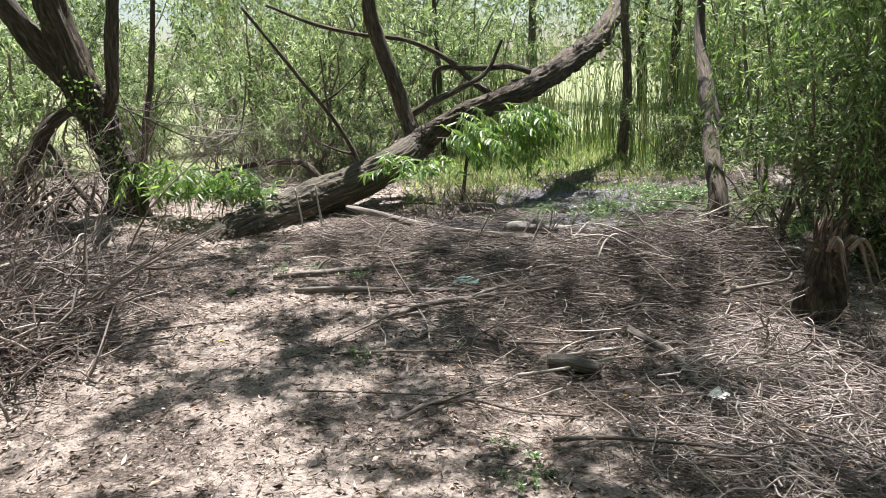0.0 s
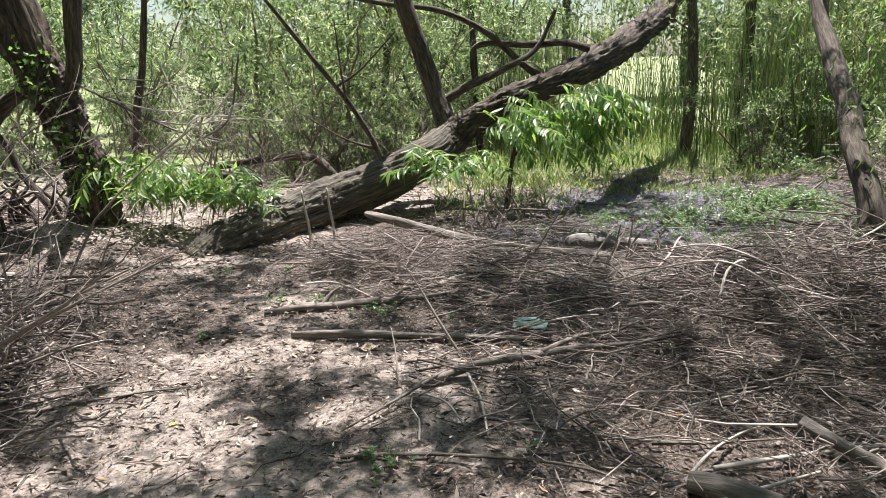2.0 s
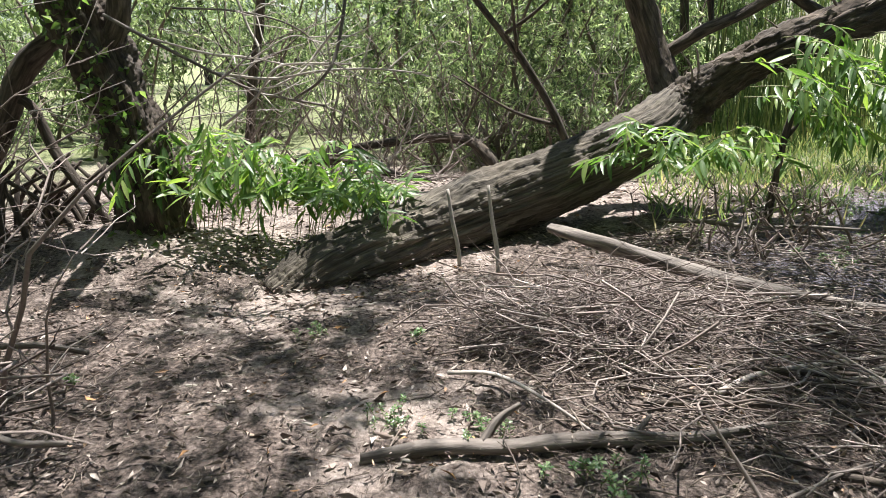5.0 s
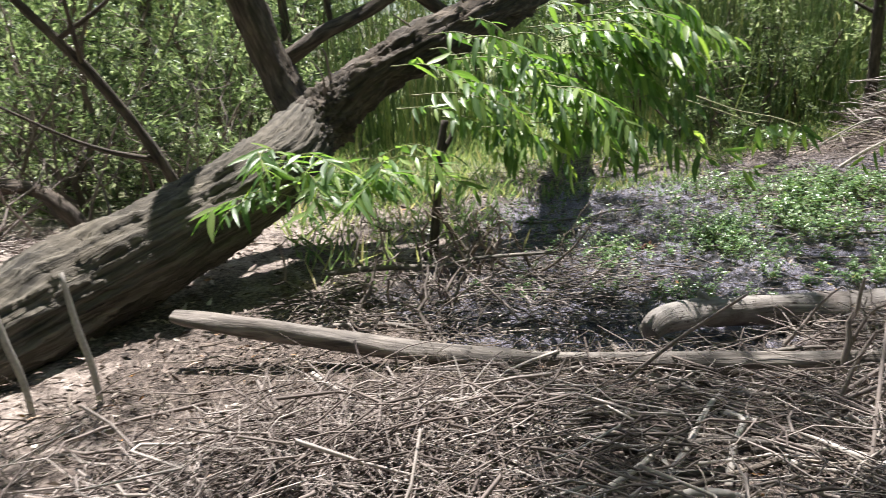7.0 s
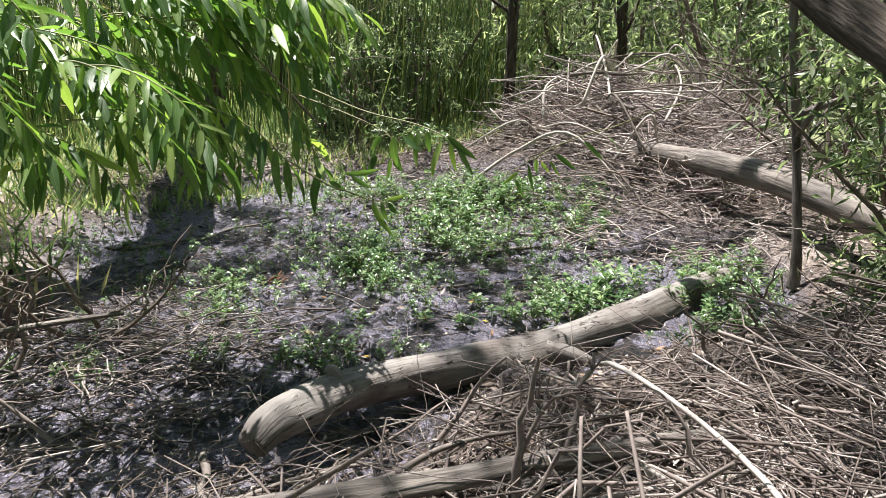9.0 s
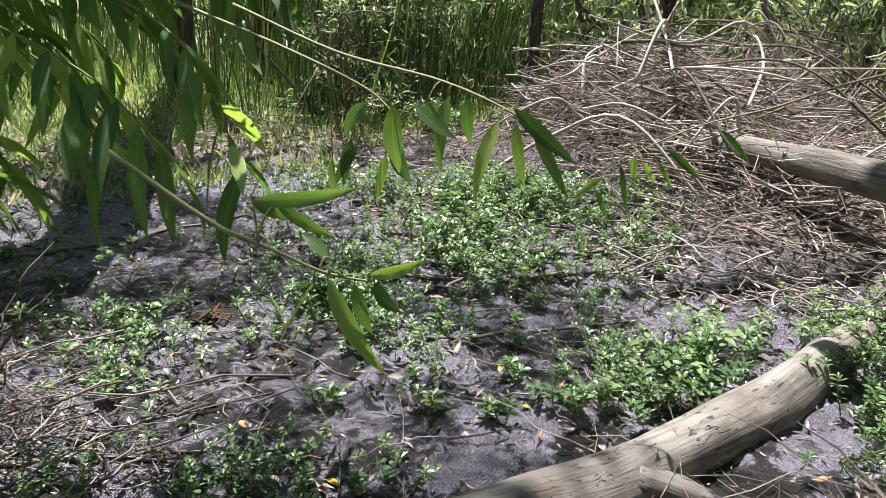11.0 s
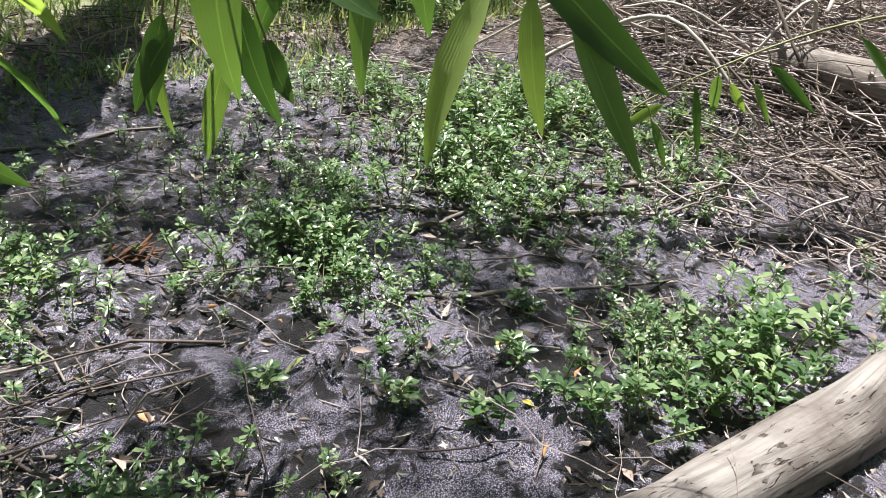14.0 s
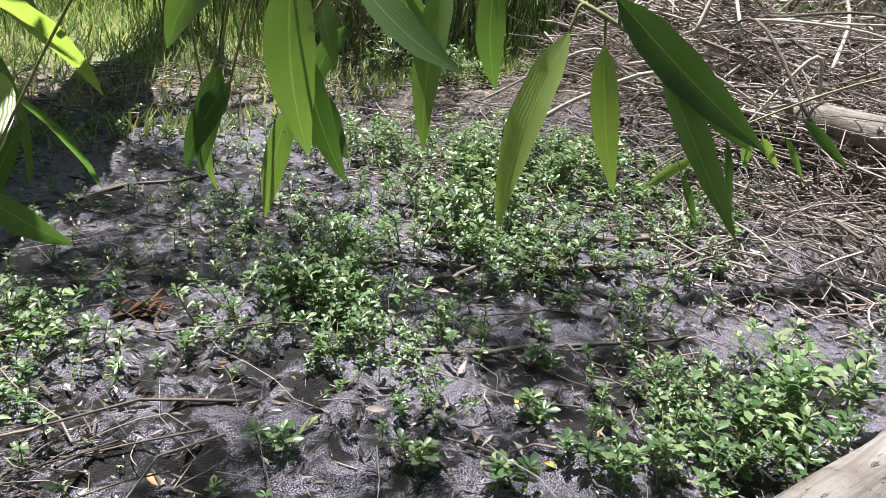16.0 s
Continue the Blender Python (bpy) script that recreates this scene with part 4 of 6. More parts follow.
BIG_WEEDS = [
    (1, 2.28, 9.85, 1.1), (1, 2.45, 9.95, 1.0), (3, 2.2, 10.2, 1.0), (3, 1.75, 10.15, 1.0), (1, 1.6, 9.95, 1.0), (1, 1.45, 9.75, 0.9),
    (2, 2.72, 8.72, 1.0), (2, 2.9, 8.7, 1.15), (2, 2.5, 8.7, 0.85), (2, 2.42, 8.86, 0.8), (2, 2.62, 8.66, 0.95), (2, 2.8, 8.82, 0.9), (2, 3.1, 8.85, 1.0), (1, 2.3, 9.72, 1.0), (1, 2.22, 9.5, 0.85), (2, 2.26, 9.82, 0.6), (1, 2.75, 8.95, 0.7), (2, 2.98, 8.7, 1.1), (1, 2.6, 8.8, 0.7), (1, 2.85, 8.75, 0.75),
    (0, 1.55, 9.0, 1.0), (0, 1.75, 8.95, 0.9), (1, 1.5, 9.12, 0.9), (3, 2.35, 9.5, 0.9), (0, 2.5, 9.45, 1.0), (0, 2.2, 9.25, 0.8),
    (3, 2.9, 9.5, 1.1), (3, 3.1, 9.35, 1.1), (3, 3.3, 9.6, 1.1), (3, 3.5, 9.3, 1.1), (3, 3.05, 9.9, 1.2), (3, 3.35, 10.0, 1.2),
    (3, 3.6, 9.8, 1.2), (3, 3.8, 9.5, 1.2), (3, 3.2, 10.4, 1.3), (3, 3.7, 10.3, 1.3), (3, 2.8, 10.5, 1.2), (3, 2.4, 10.7, 1.2),
    (1, 3.3, 8.3, 1.0), (1, 3.1, 8.15, 1.0), (0, 3.5, 8.2, 1.0), (1, 2.9, 8.05, 0.9), (0, 2.6, 8.1, 0.9), (1, 3.7, 8.45, 1.0),
    (0, 1.95, 9.75, 0.8), (3, 1.3, 10.3, 1.1), (3, 1.0, 10.0, 1.0), (3, 1.7, 10.7, 1.2), (3, 2.0, 11.4, 1.3), (3, 3.0, 11.3, 1.4),
    (4, 2.05, 9.1, 1.0), (4, 2.4, 9.05, 1.1), (4, 2.2, 8.95, 1.0), (4, 2.6, 9.2, 1.0), (4, 1.85, 9.3, 1.0), (4, 2.35, 8.85, 1.1),
    (0, 1.2, 9.35, 0.9), (0, 0.8, 9.5, 0.9), (3, 1.4, 11.2, 1.3), (3, 0.8, 10.6, 1.3), (3, 2.5, 11.9, 1.5), (3, 3.6, 11.0, 1.4),
]
wr = random.Random(5)
for k, x, y, s in BIG_WEEDS:
    weed(k, x, y, wr.uniform(0, 6.28), s * wr.uniform(0.9, 1.1), ("single upright marsh weed" if k == 4 else "tall bright clump of broad-leaved marsh weed" if k == 2 else "low green clump of marsh weed") + " growing in black mud")
for _ in range(24):
    x, y = wr.uniform(0.6, 4.4), wr.uniform(8.0, 12.4)
    if float(pond(np.array(x), np.array(y))) > 0.4 and wr.random() < 0.35 + 0.2 * (y - 8.5) + 0.15 * (x - 2.5):
        weed(wr.choice((3, 3, 4, 4)), x, y, wr.uniform(0, 6.28), wr.uniform(0.7, 1.1), "small green clump of marsh weed growing in black mud")
for _ in range(36):
    x, y = wr.gauss(3.7, 0.5), wr.gauss(10.2, 0.6)
    weed(wr.choice((3, 1, 0)), x, y, wr.uniform(0, 6.28), wr.uniform(0.9, 1.7), "yellowish-green mat of marsh weed at the edge of the mud")
for x, y in ((-0.55, 4.75), (-0.62, 4.85), (0.35, 3.35), (0.42, 3.2), (0.3, 3.1), (0.25, 3.5), (-0.2, 6.6), (-2.8, 7.15), (-0.7, 6.75), (-1.5, 7.75), (-1.45, 7.0), (0.5, 6.9), (-1.75, 6.3), (0.1, 4.9), (-2.0, 7.8), (-1.1, 7.0)):
    weed(wr.choice((0, 4, 4)), x, y, wr.uniform(0, 6.28), wr.uniform(0.6, 1.0), "small green seedling weed on dry sand")


# ---- willow sprays ----
def big_leaf(seed, L=0.105, W=0.022):
    """One long pointed leaf with a rib, a fold and a bend, from its stalk along +x."""
    r = np.random.default_rng(seed)
    n = 10
    s = np.linspace(0, 1, n)
    w = W * 0.5 * np.sin(np.pi * np.clip(s, 0, 1) ** 0.75) ** 0.8
    w[0] = w[-1] = 0.0006
    sag = -0.1 * L * s ** 2 * r.uniform(0.2, 2.0)
    side = 0.06 * L * np.sin(s * 2.5) * r.normal()
    rows = []
    for k, sg in ((-1, 1), (0, 0), (1, 1)):
        e = np.where(np.arange(n) % 2 == 0, 1.0, 0.955)
        rows.append(np.stack([s * L, side + k * w * (e if k else 1), sag + sg * w * 0.3 + 0.0006 * np.sin(s * 18 + k) * sg], -1))
    v = np.stack(rows, 1).reshape(-1, 3)
    uv = np.stack([np.tile([-1.0, 0, 1.0], n), np.repeat(s, 3)], -1)
    i = np.arange(n - 1)[:, None] * 3
    f = np.concatenate([np.concatenate([i, i + 3, i + 4, i + 1], 1), np.concatenate([i + 1, i + 4, i + 5, i + 2], 1)], 0)
    return mesh_of("leaf", v, f, M_NEARLEAF, uv)


BIG_LEAVES = [big_leaf(300 + i, 0.1 + 0.012 * (i % 3), 0.021 + 0.003 * (i % 2)) for i in range(5)]


def spray(rows, label, seed, step=0.02, hang=1.0, size=1.0, tip_only=0.15):
    """A leafy willow shoot: a twig along rows of x, y, z and a leaf of its own every few centimetres."""
    r = np.random.default_rng(seed)
    c = spline([(*q, 0.0) for q in rows], 40)[:, :3]
    at = Vector(rows[0])
    w = thing("willow_shoot", at, label, "branch", "hanging willow shoots")
    rad = np.linspace(0.0032, 0.0011, len(rows))
    part("twig", limb_mesh("twig", M_STEM, limb([(*q, a) for q, a in zip(rows, rad)], 6, 30, 0.02, 0, seed, base=tuple(at))), w)
    run = np.concatenate([[0], np.cumsum(np.linalg.norm(np.diff(c, axis=0), axis=1))])
    pos, flip = run[-1] * tip_only, 1
    while pos < run[-1]:
        p = np.array([np.interp(pos, run, c[:, k]) for k in range(3)])
        i = min(int(np.searchsorted(run, pos)), len(c) - 2)
        t = c[i + 1] - c[i]
        t /= np.linalg.norm(t)
        sdir = np.cross(t, [0, 0, 1.0])
        sdir /= np.linalg.norm(sdir) + 1e-6
        d = 0.45 * t + flip * 0.55 * sdir + np.array([0, 0, -hang * r.uniform(0.4, 1.3)]) + r.normal(size=3) * 0.2
        q = Vector(d).to_track_quat("X", "Z")
        ob = new("leaf", BIG_LEAVES[r.integers(0, 5)])
        ob.parent = w
        ob.matrix_basis = Matrix.LocRotScale(Vector(p) - at, q @ Euler((r.normal() * 0.5, 0, 0)).to_quaternion(), [size * r.uniform(0.7, 1.2)] * 3)
        pos += step * r.uniform(0.7, 1.4)
        flip = -flip
    return w


HANG = "hanging willow shoot with long narrow green leaves"
LEAF_SIZES = [(0.1 + 0.012 * (i % 3), 0.021 + 0.003 * (i % 2)) for i in range(5)]


def placed_shoot(twig, rows, label, seed):
    """A willow shoot near the path: its twig, and leaves from stalk to tip with their widths."""
    r = np.random.default_rng(seed)
    at = Vector(twig[0])
    w = thing("willow_shoot", at, label, "branch", "hanging willow shoots")
    rad = np.linspace(0.003, 0.0011, len(twig))
    part("twig", limb_mesh("twig", M_STEM, limb([(*q, a) for q, a in zip(twig, rad)], 7, 30, 0.02, 0, seed, base=tuple(at))), w)
    c = spline([(*q, 0.0) for q in twig], 60)[:, :3]
    for a, b, width in rows:
        a, b = Vector(a), Vector(b)
        k = int(r.integers(0, 5))
        long = (b - a).length
        ax = (b - a).normalized()
        face = Vector((-0.55, -0.55, 0.45)) + Vector(r.normal(size=3)) * 0.3
        face = (face - ax * face.dot(ax)).normalized()
        turn = Matrix((ax, face.cross(ax), face)).transposed().to_quaternion()
        ob = new("leaf", BIG_LEAVES[k])
        ob.parent = w
        ob.matrix_basis = Matrix.LocRotScale(a - at, turn, (long / LEAF_SIZES[k][0], width / LEAF_SIZES[k][1], long / LEAF_SIZES[k][0]))
        near = Vector(c[np.argmin(np.linalg.norm(c - np.array(a), axis=1))])
        if (near - a).length > 0.004:
            mid = (near + a) / 2 + Vector((0, 0, 0.006))
            part("stalk", limb_mesh("stalk", M_STEM, limb([(*near, 0.0011), (*mid, 0.001), (*a, 0.0008)], 5, 8, 0.0, 0, k, base=tuple(at))), w)


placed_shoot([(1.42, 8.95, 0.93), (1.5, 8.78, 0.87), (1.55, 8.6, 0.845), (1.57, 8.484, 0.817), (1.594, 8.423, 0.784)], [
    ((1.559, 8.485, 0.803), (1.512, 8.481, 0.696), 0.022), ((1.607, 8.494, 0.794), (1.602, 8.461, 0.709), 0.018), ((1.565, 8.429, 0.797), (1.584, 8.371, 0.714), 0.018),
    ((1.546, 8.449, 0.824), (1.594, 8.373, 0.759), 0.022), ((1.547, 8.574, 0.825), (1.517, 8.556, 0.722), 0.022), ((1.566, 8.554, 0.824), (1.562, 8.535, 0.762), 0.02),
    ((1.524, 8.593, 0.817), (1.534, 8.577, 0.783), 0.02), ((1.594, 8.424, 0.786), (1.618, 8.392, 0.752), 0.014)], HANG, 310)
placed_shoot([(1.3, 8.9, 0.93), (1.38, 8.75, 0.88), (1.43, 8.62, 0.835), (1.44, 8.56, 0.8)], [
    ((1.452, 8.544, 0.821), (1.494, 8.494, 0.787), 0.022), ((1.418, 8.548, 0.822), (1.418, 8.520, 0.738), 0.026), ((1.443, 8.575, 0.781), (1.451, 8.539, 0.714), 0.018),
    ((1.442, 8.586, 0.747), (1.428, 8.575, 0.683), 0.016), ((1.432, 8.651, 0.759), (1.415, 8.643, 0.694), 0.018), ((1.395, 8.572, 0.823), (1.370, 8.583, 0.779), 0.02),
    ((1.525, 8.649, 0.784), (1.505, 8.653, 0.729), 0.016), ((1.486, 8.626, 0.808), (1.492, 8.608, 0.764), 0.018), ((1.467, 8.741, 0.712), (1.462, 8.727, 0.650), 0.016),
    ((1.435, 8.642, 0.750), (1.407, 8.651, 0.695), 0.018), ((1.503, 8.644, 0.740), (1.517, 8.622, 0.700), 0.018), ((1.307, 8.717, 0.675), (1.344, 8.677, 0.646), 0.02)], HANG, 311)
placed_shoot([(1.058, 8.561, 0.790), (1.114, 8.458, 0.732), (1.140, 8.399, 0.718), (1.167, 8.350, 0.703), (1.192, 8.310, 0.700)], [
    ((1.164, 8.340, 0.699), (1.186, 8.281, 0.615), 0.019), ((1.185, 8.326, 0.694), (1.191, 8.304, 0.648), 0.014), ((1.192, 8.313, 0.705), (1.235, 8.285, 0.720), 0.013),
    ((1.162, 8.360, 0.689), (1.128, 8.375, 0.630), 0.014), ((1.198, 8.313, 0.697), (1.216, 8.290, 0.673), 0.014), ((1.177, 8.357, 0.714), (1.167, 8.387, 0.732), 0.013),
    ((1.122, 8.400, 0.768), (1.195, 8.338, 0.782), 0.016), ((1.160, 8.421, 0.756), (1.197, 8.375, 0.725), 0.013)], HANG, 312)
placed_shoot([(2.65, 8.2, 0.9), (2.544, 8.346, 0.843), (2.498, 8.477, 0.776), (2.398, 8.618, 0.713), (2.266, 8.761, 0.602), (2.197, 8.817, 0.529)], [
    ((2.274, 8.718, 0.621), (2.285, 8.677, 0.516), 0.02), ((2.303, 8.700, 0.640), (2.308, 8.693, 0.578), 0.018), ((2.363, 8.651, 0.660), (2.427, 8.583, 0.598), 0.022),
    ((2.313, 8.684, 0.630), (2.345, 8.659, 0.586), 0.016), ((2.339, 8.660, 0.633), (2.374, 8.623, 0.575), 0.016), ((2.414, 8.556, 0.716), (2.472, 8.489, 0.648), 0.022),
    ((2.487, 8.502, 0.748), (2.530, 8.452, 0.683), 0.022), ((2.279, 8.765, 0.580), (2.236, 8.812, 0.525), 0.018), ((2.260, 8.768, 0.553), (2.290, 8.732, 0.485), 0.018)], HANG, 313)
sr = np.random.default_rng(320)
for i in range(40):
    x0, y0, z0 = 0.15 + 1.05 * sr.random(), 9.12 + 0.85 * sr.random(), 0.82 + 0.53 * sr.random()
    dx, dy = 0.12 + 0.25 * sr.random(), -0.15 - 0.2 * sr.random()
    spray([(x0, y0, z0), (x0 + dx * 0.5, y0 + dy * 0.5, z0 + 0.0), (x0 + dx, y0 + dy, z0 - 0.08), (x0 + dx * 1.3, y0 + dy * 1.3, z0 - 0.18 - 0.1 * sr.random())], HANG, 321 + i, 0.02, 0.1 + 0.65 * sr.random(), 1.2)
for i in range(26):
    x0, y0, z0 = 0.85 + 0.75 * sr.random(), 9.25 + 0.55 * sr.random(), 1.06 + 0.32 * sr.random()
    dx, dy = 0.15 + 0.2 * sr.random(), -0.1 - 0.25 * sr.random()
    spray([(x0, y0, z0), (x0 + dx * 0.5, y0 + dy * 0.5, z0 + 0.03), (x0 + dx, y0 + dy, z0 - 0.02), (x0 + dx * 1.3, y0 + dy * 1.3, z0 - 0.1)], HANG, 440 + i, 0.024, 0.6, 1.3)
GREEN = "leafy green willow shoot growing by the trunk"
for i in range(22):
    x0, y0 = -0.5 + 0.75 * sr.random(), 9.75 + 0.35 * sr.random()
    a = sr.uniform(-2.8, -0.2)
    L = 0.35 + 0.3 * sr.random()
    z0 = 0.45 + 0.25 * sr.random()
    spray([(x0, y0, z0), (x0 + L * 0.5 * math.cos(a), y0 + L * 0.5 * math.sin(a), z0 + 0.1), (x0 + L * math.cos(a), y0 + L * math.sin(a), z0 + 0.05)], GREEN, 350 + i, 0.028, 0.4, 1.3)
for i in range(46):
    x0, y0 = -3.4 + 1.35 * sr.random(), 9.15 + 0.4 * sr.random()
    a, L = sr.uniform(-2.6, -0.4), 0.4 + 0.3 * sr.random()
    g = float(height(x0, y0))
    spray([(x0, y0, g), (x0 + 0.05, y0, g + 0.35), (x0 + L * 0.6 * math.cos(a), y0 + L * 0.6 * math.sin(a), g + 0.3 + 0.45 * sr.random()), (x0 + L * math.cos(a), y0 + L * math.sin(a), g + 0.25 + 0.35 * sr.random())], GREEN, 380 + i, 0.028, 0.4, 1.3, 0.3)


# ---- dead brush that stands at the edges ----
def bare_shrub(at, label, seed, n, tall, lean=(0, 0), mat=None, spread=0.3):
    r = np.random.default_rng(seed)
    w = thing("dead_shrub", at, label, "shrub")
    st = np.stack([r.normal(size=n) * spread, r.normal(size=n) * spread, np.zeros(n) - 0.03], -1)
    d = np.stack([r.normal(size=n) * 0.45 + lean[0], r.normal(size=n) * 0.45 + lean[1], np.ones(n)], -1)
    v, f, p = twigs(st, d, tall * r.uniform(0.5, 1.1, n), r.uniform(0.005, 0.015, n), 0.22, 6, 5, 0.15, seed)
    for i in range(n):
        part("stem", mesh_of("stem", v[i * 35:(i + 1) * 35], f[i * 30:(i + 1) * 30] - i * 35, mat or M_TWIG), w)
    k = r.integers(0, n, n * 7)
    j = r.integers(2, 7, n * 7)
    v, f, _ = twigs(p[k, j], p[k, j] - p[k, j - 1] + r.normal(size=(n * 7, 3)) * 0.12, tall * r.uniform(0.08, 0.35, n * 7), r.uniform(0.002, 0.005, n * 7), 0.3, 4, 3, 0.1, seed + 1)
    part("twig_work", mesh_of("twig_work", v, f, mat or M_TWIG), w, kind="stuff")


bare_shrub((-3.5, 4.9, 0.05), "bare dead shrub of tangled grey twigs", 400, 26, 1.6, (0.1, -0.1))
bare_shrub((-2.75, 5.6, 0.0), "bold grey dead shrub of arching twigs", 416, 11, 1.7, (0.1, -0.15), M_TWIG, 0.22)
bare_shrub((-3.1, 6.6, 0.0), "dead shrub of arching brownish twigs", 417, 15, 1.7, (0.1, 0.0), M_TWIG, 0.25)
bare_shrub((-4.1, 6.2, 0.1), "bare dead shrub of tangled grey twigs", 401, 26, 1.7, (0.15, 0))
bare_shrub((-4.9, 7.4, 0.1), "bare dead shrub of tangled grey twigs", 402, 26, 2.2)
bare_shrub((-2.9, 4.5, 0.05), "low bare dead shrub of grey twigs", 403, 18, 0.7, (0.3, 0))
bare_shrub((-5.2, 8.6, 0.1), "bare dead shrub of dark twigs", 404, 24, 1.6, (0.1, 0), M_TWIG_DARK)
bare_shrub((-3.3, 12.8, 0.0), "bare grey shrub behind the trunk", 405, 24, 2.2)
bare_shrub((-4.4, 11.6, 0.0), "bare grey shrub on the bank", 410, 20, 2.0)
bare_shrub((-1.7, 13.0, 0.0), "bare grey shrub behind the trunk", 412, 18, 2.0)
bare_shrub((-2.6, 11.4, 0.0), "bare grey shrub behind the trunk", 413, 16, 1.6)
bare_shrub((-3.9, 10.3, 0.0), "bare grey shrub on the bank", 414, 16, 1.7)
bare_shrub((-0.6, 12.2, 0.0), "bare grey shrub behind the trunk", 415, 16, 1.8)
bare_shrub((0.35, 9.45, 0.0), "low tangle of dead stems beside the pole", 418, 12, 0.55, (0, -0.1), M_TWIG, 0.2)
bare_shrub((0.75, 9.85, 0.0), "low tangle of dark dead stems at the edge of the mud", 419, 10, 0.6, (0.1, -0.1), M_TWIG_DARK, 0.16)
bare_shrub((-0.05, 9.55, 0.0), "low tangle of dead stems under the willow", 420, 9, 0.5, (0.1, -0.2), M_TWIG, 0.2)
bare_shrub((1.15, 7.9, 0.0), "thin dead stems standing in the twig litter", 421, 8, 0.45, (0.3, -0.1), M_TWIG, 0.25)
bare_shrub((2.3, 7.3, 0.05), "thin dead stems leaning over the twig litter", 422, 12, 0.5, (-0.3, -0.1), M_TWIG, 0.3)
bare_shrub((5.9, 9.4, 0.3), "bare dead stems behind the brush pile", 406, 24, 1.6)
bare_shrub((2.5, 4.5, 0.0), "low tangle of dead stems", 407, 16, 0.6, (-0.3, -0.2), M_TWIG)
bare_shrub((3.2, 7.4, 0.0), "thin dead stems round the slim tree", 408, 6, 0.8, (0.1, 0), M_TWIG)


def hanging_dead_branch():
    at = (-3.08, 8.52, 1.4)
    w = thing("dead_branch", at, "bleached dead branch with curling twigs hanging from the tree", "branch")
    boughs = [
        (0.011, [(-3.4, 8.6, 1.55), (-3.08, 8.52, 1.40), (-2.68, 8.45, 1.21), (-2.41, 8.39, 1.11), (-2.12, 8.50, 1.03)]),
        (0.007, [(-3.08, 8.52, 1.41), (-2.74, 8.48, 1.32), (-2.48, 8.43, 1.29), (-2.31, 8.54, 1.24)]),
        (0.009, [(-2.70, 8.73, 1.72), (-2.57, 8.63, 1.46), (-2.48, 8.54, 1.31), (-2.58, 8.45, 1.18)]),
        (0.010, [(-1.95, 8.57, 1.76), (-2.00, 8.43, 1.34), (-2.06, 8.33, 1.18), (-2.25, 8.42, 1.08)]),
        (0.0075, [(-2.71, 8.46, 1.22), (-2.40, 8.46, 1.18), (-2.11, 8.43, 1.21), (-1.89, 8.56, 1.21), (-1.60, 8.52, 1.18)]),
        (0.008, [(-2.03, 8.6, 1.46), (-2.18, 8.62, 1.31), (-2.26, 8.53, 1.20), (-2.44, 8.40, 1.11)]),
        (0.006, [(-3.02, 8.67, 1.57), (-2.66, 8.64, 1.54), (-2.36, 8.59, 1.47), (-2.24, 8.68, 1.38), (-2.16, 8.61, 1.28)]),
        (0.008, [(-2.65, 8.38, 0.95), (-2.45, 8.38, 1.09), (-2.34, 8.37, 1.22), (-2.28, 8.49, 1.25), (-1.95, 8.46, 1.24)]),
    ]
    for i, (rad, pts) in enumerate(boughs):
        n = len(pts)
        part("bough" if i < 4 else "side_bough", limb_mesh("bough", M_PALE if i % 3 else M_DEAD, limb([(*p, rad * (1 - 0.5 * j / n)) for j, p in enumerate(pts)], 7, 26, 0.08, 0, 71 + i, base=at)), w)
    r = np.random.default_rng(72)
    for i in range(34):
        rad, pts = boughs[i % len(boughs)]
        k = spline(pts, 20)[r.integers(4, 20)]
        d = np.array([0.7 + 0.5 * r.normal(), 0.35 * r.normal(), 0.35 * r.normal() - 0.1])
        d /= np.linalg.norm(d)
        L, e = 0.2 + 0.3 * r.random(), r.normal(size=3) * 0.07
        part("side_twig", limb_mesh("side_twig", M_PALE, limb([(*k, 0.0042), (*(k + d * L * 0.5 + e), 0.0032), (*(k + d * L + [0, 0, 0.05]), 0.0016)], 5, 12, 0.05, 0, i, base=at)), w)


hanging_dead_branch()


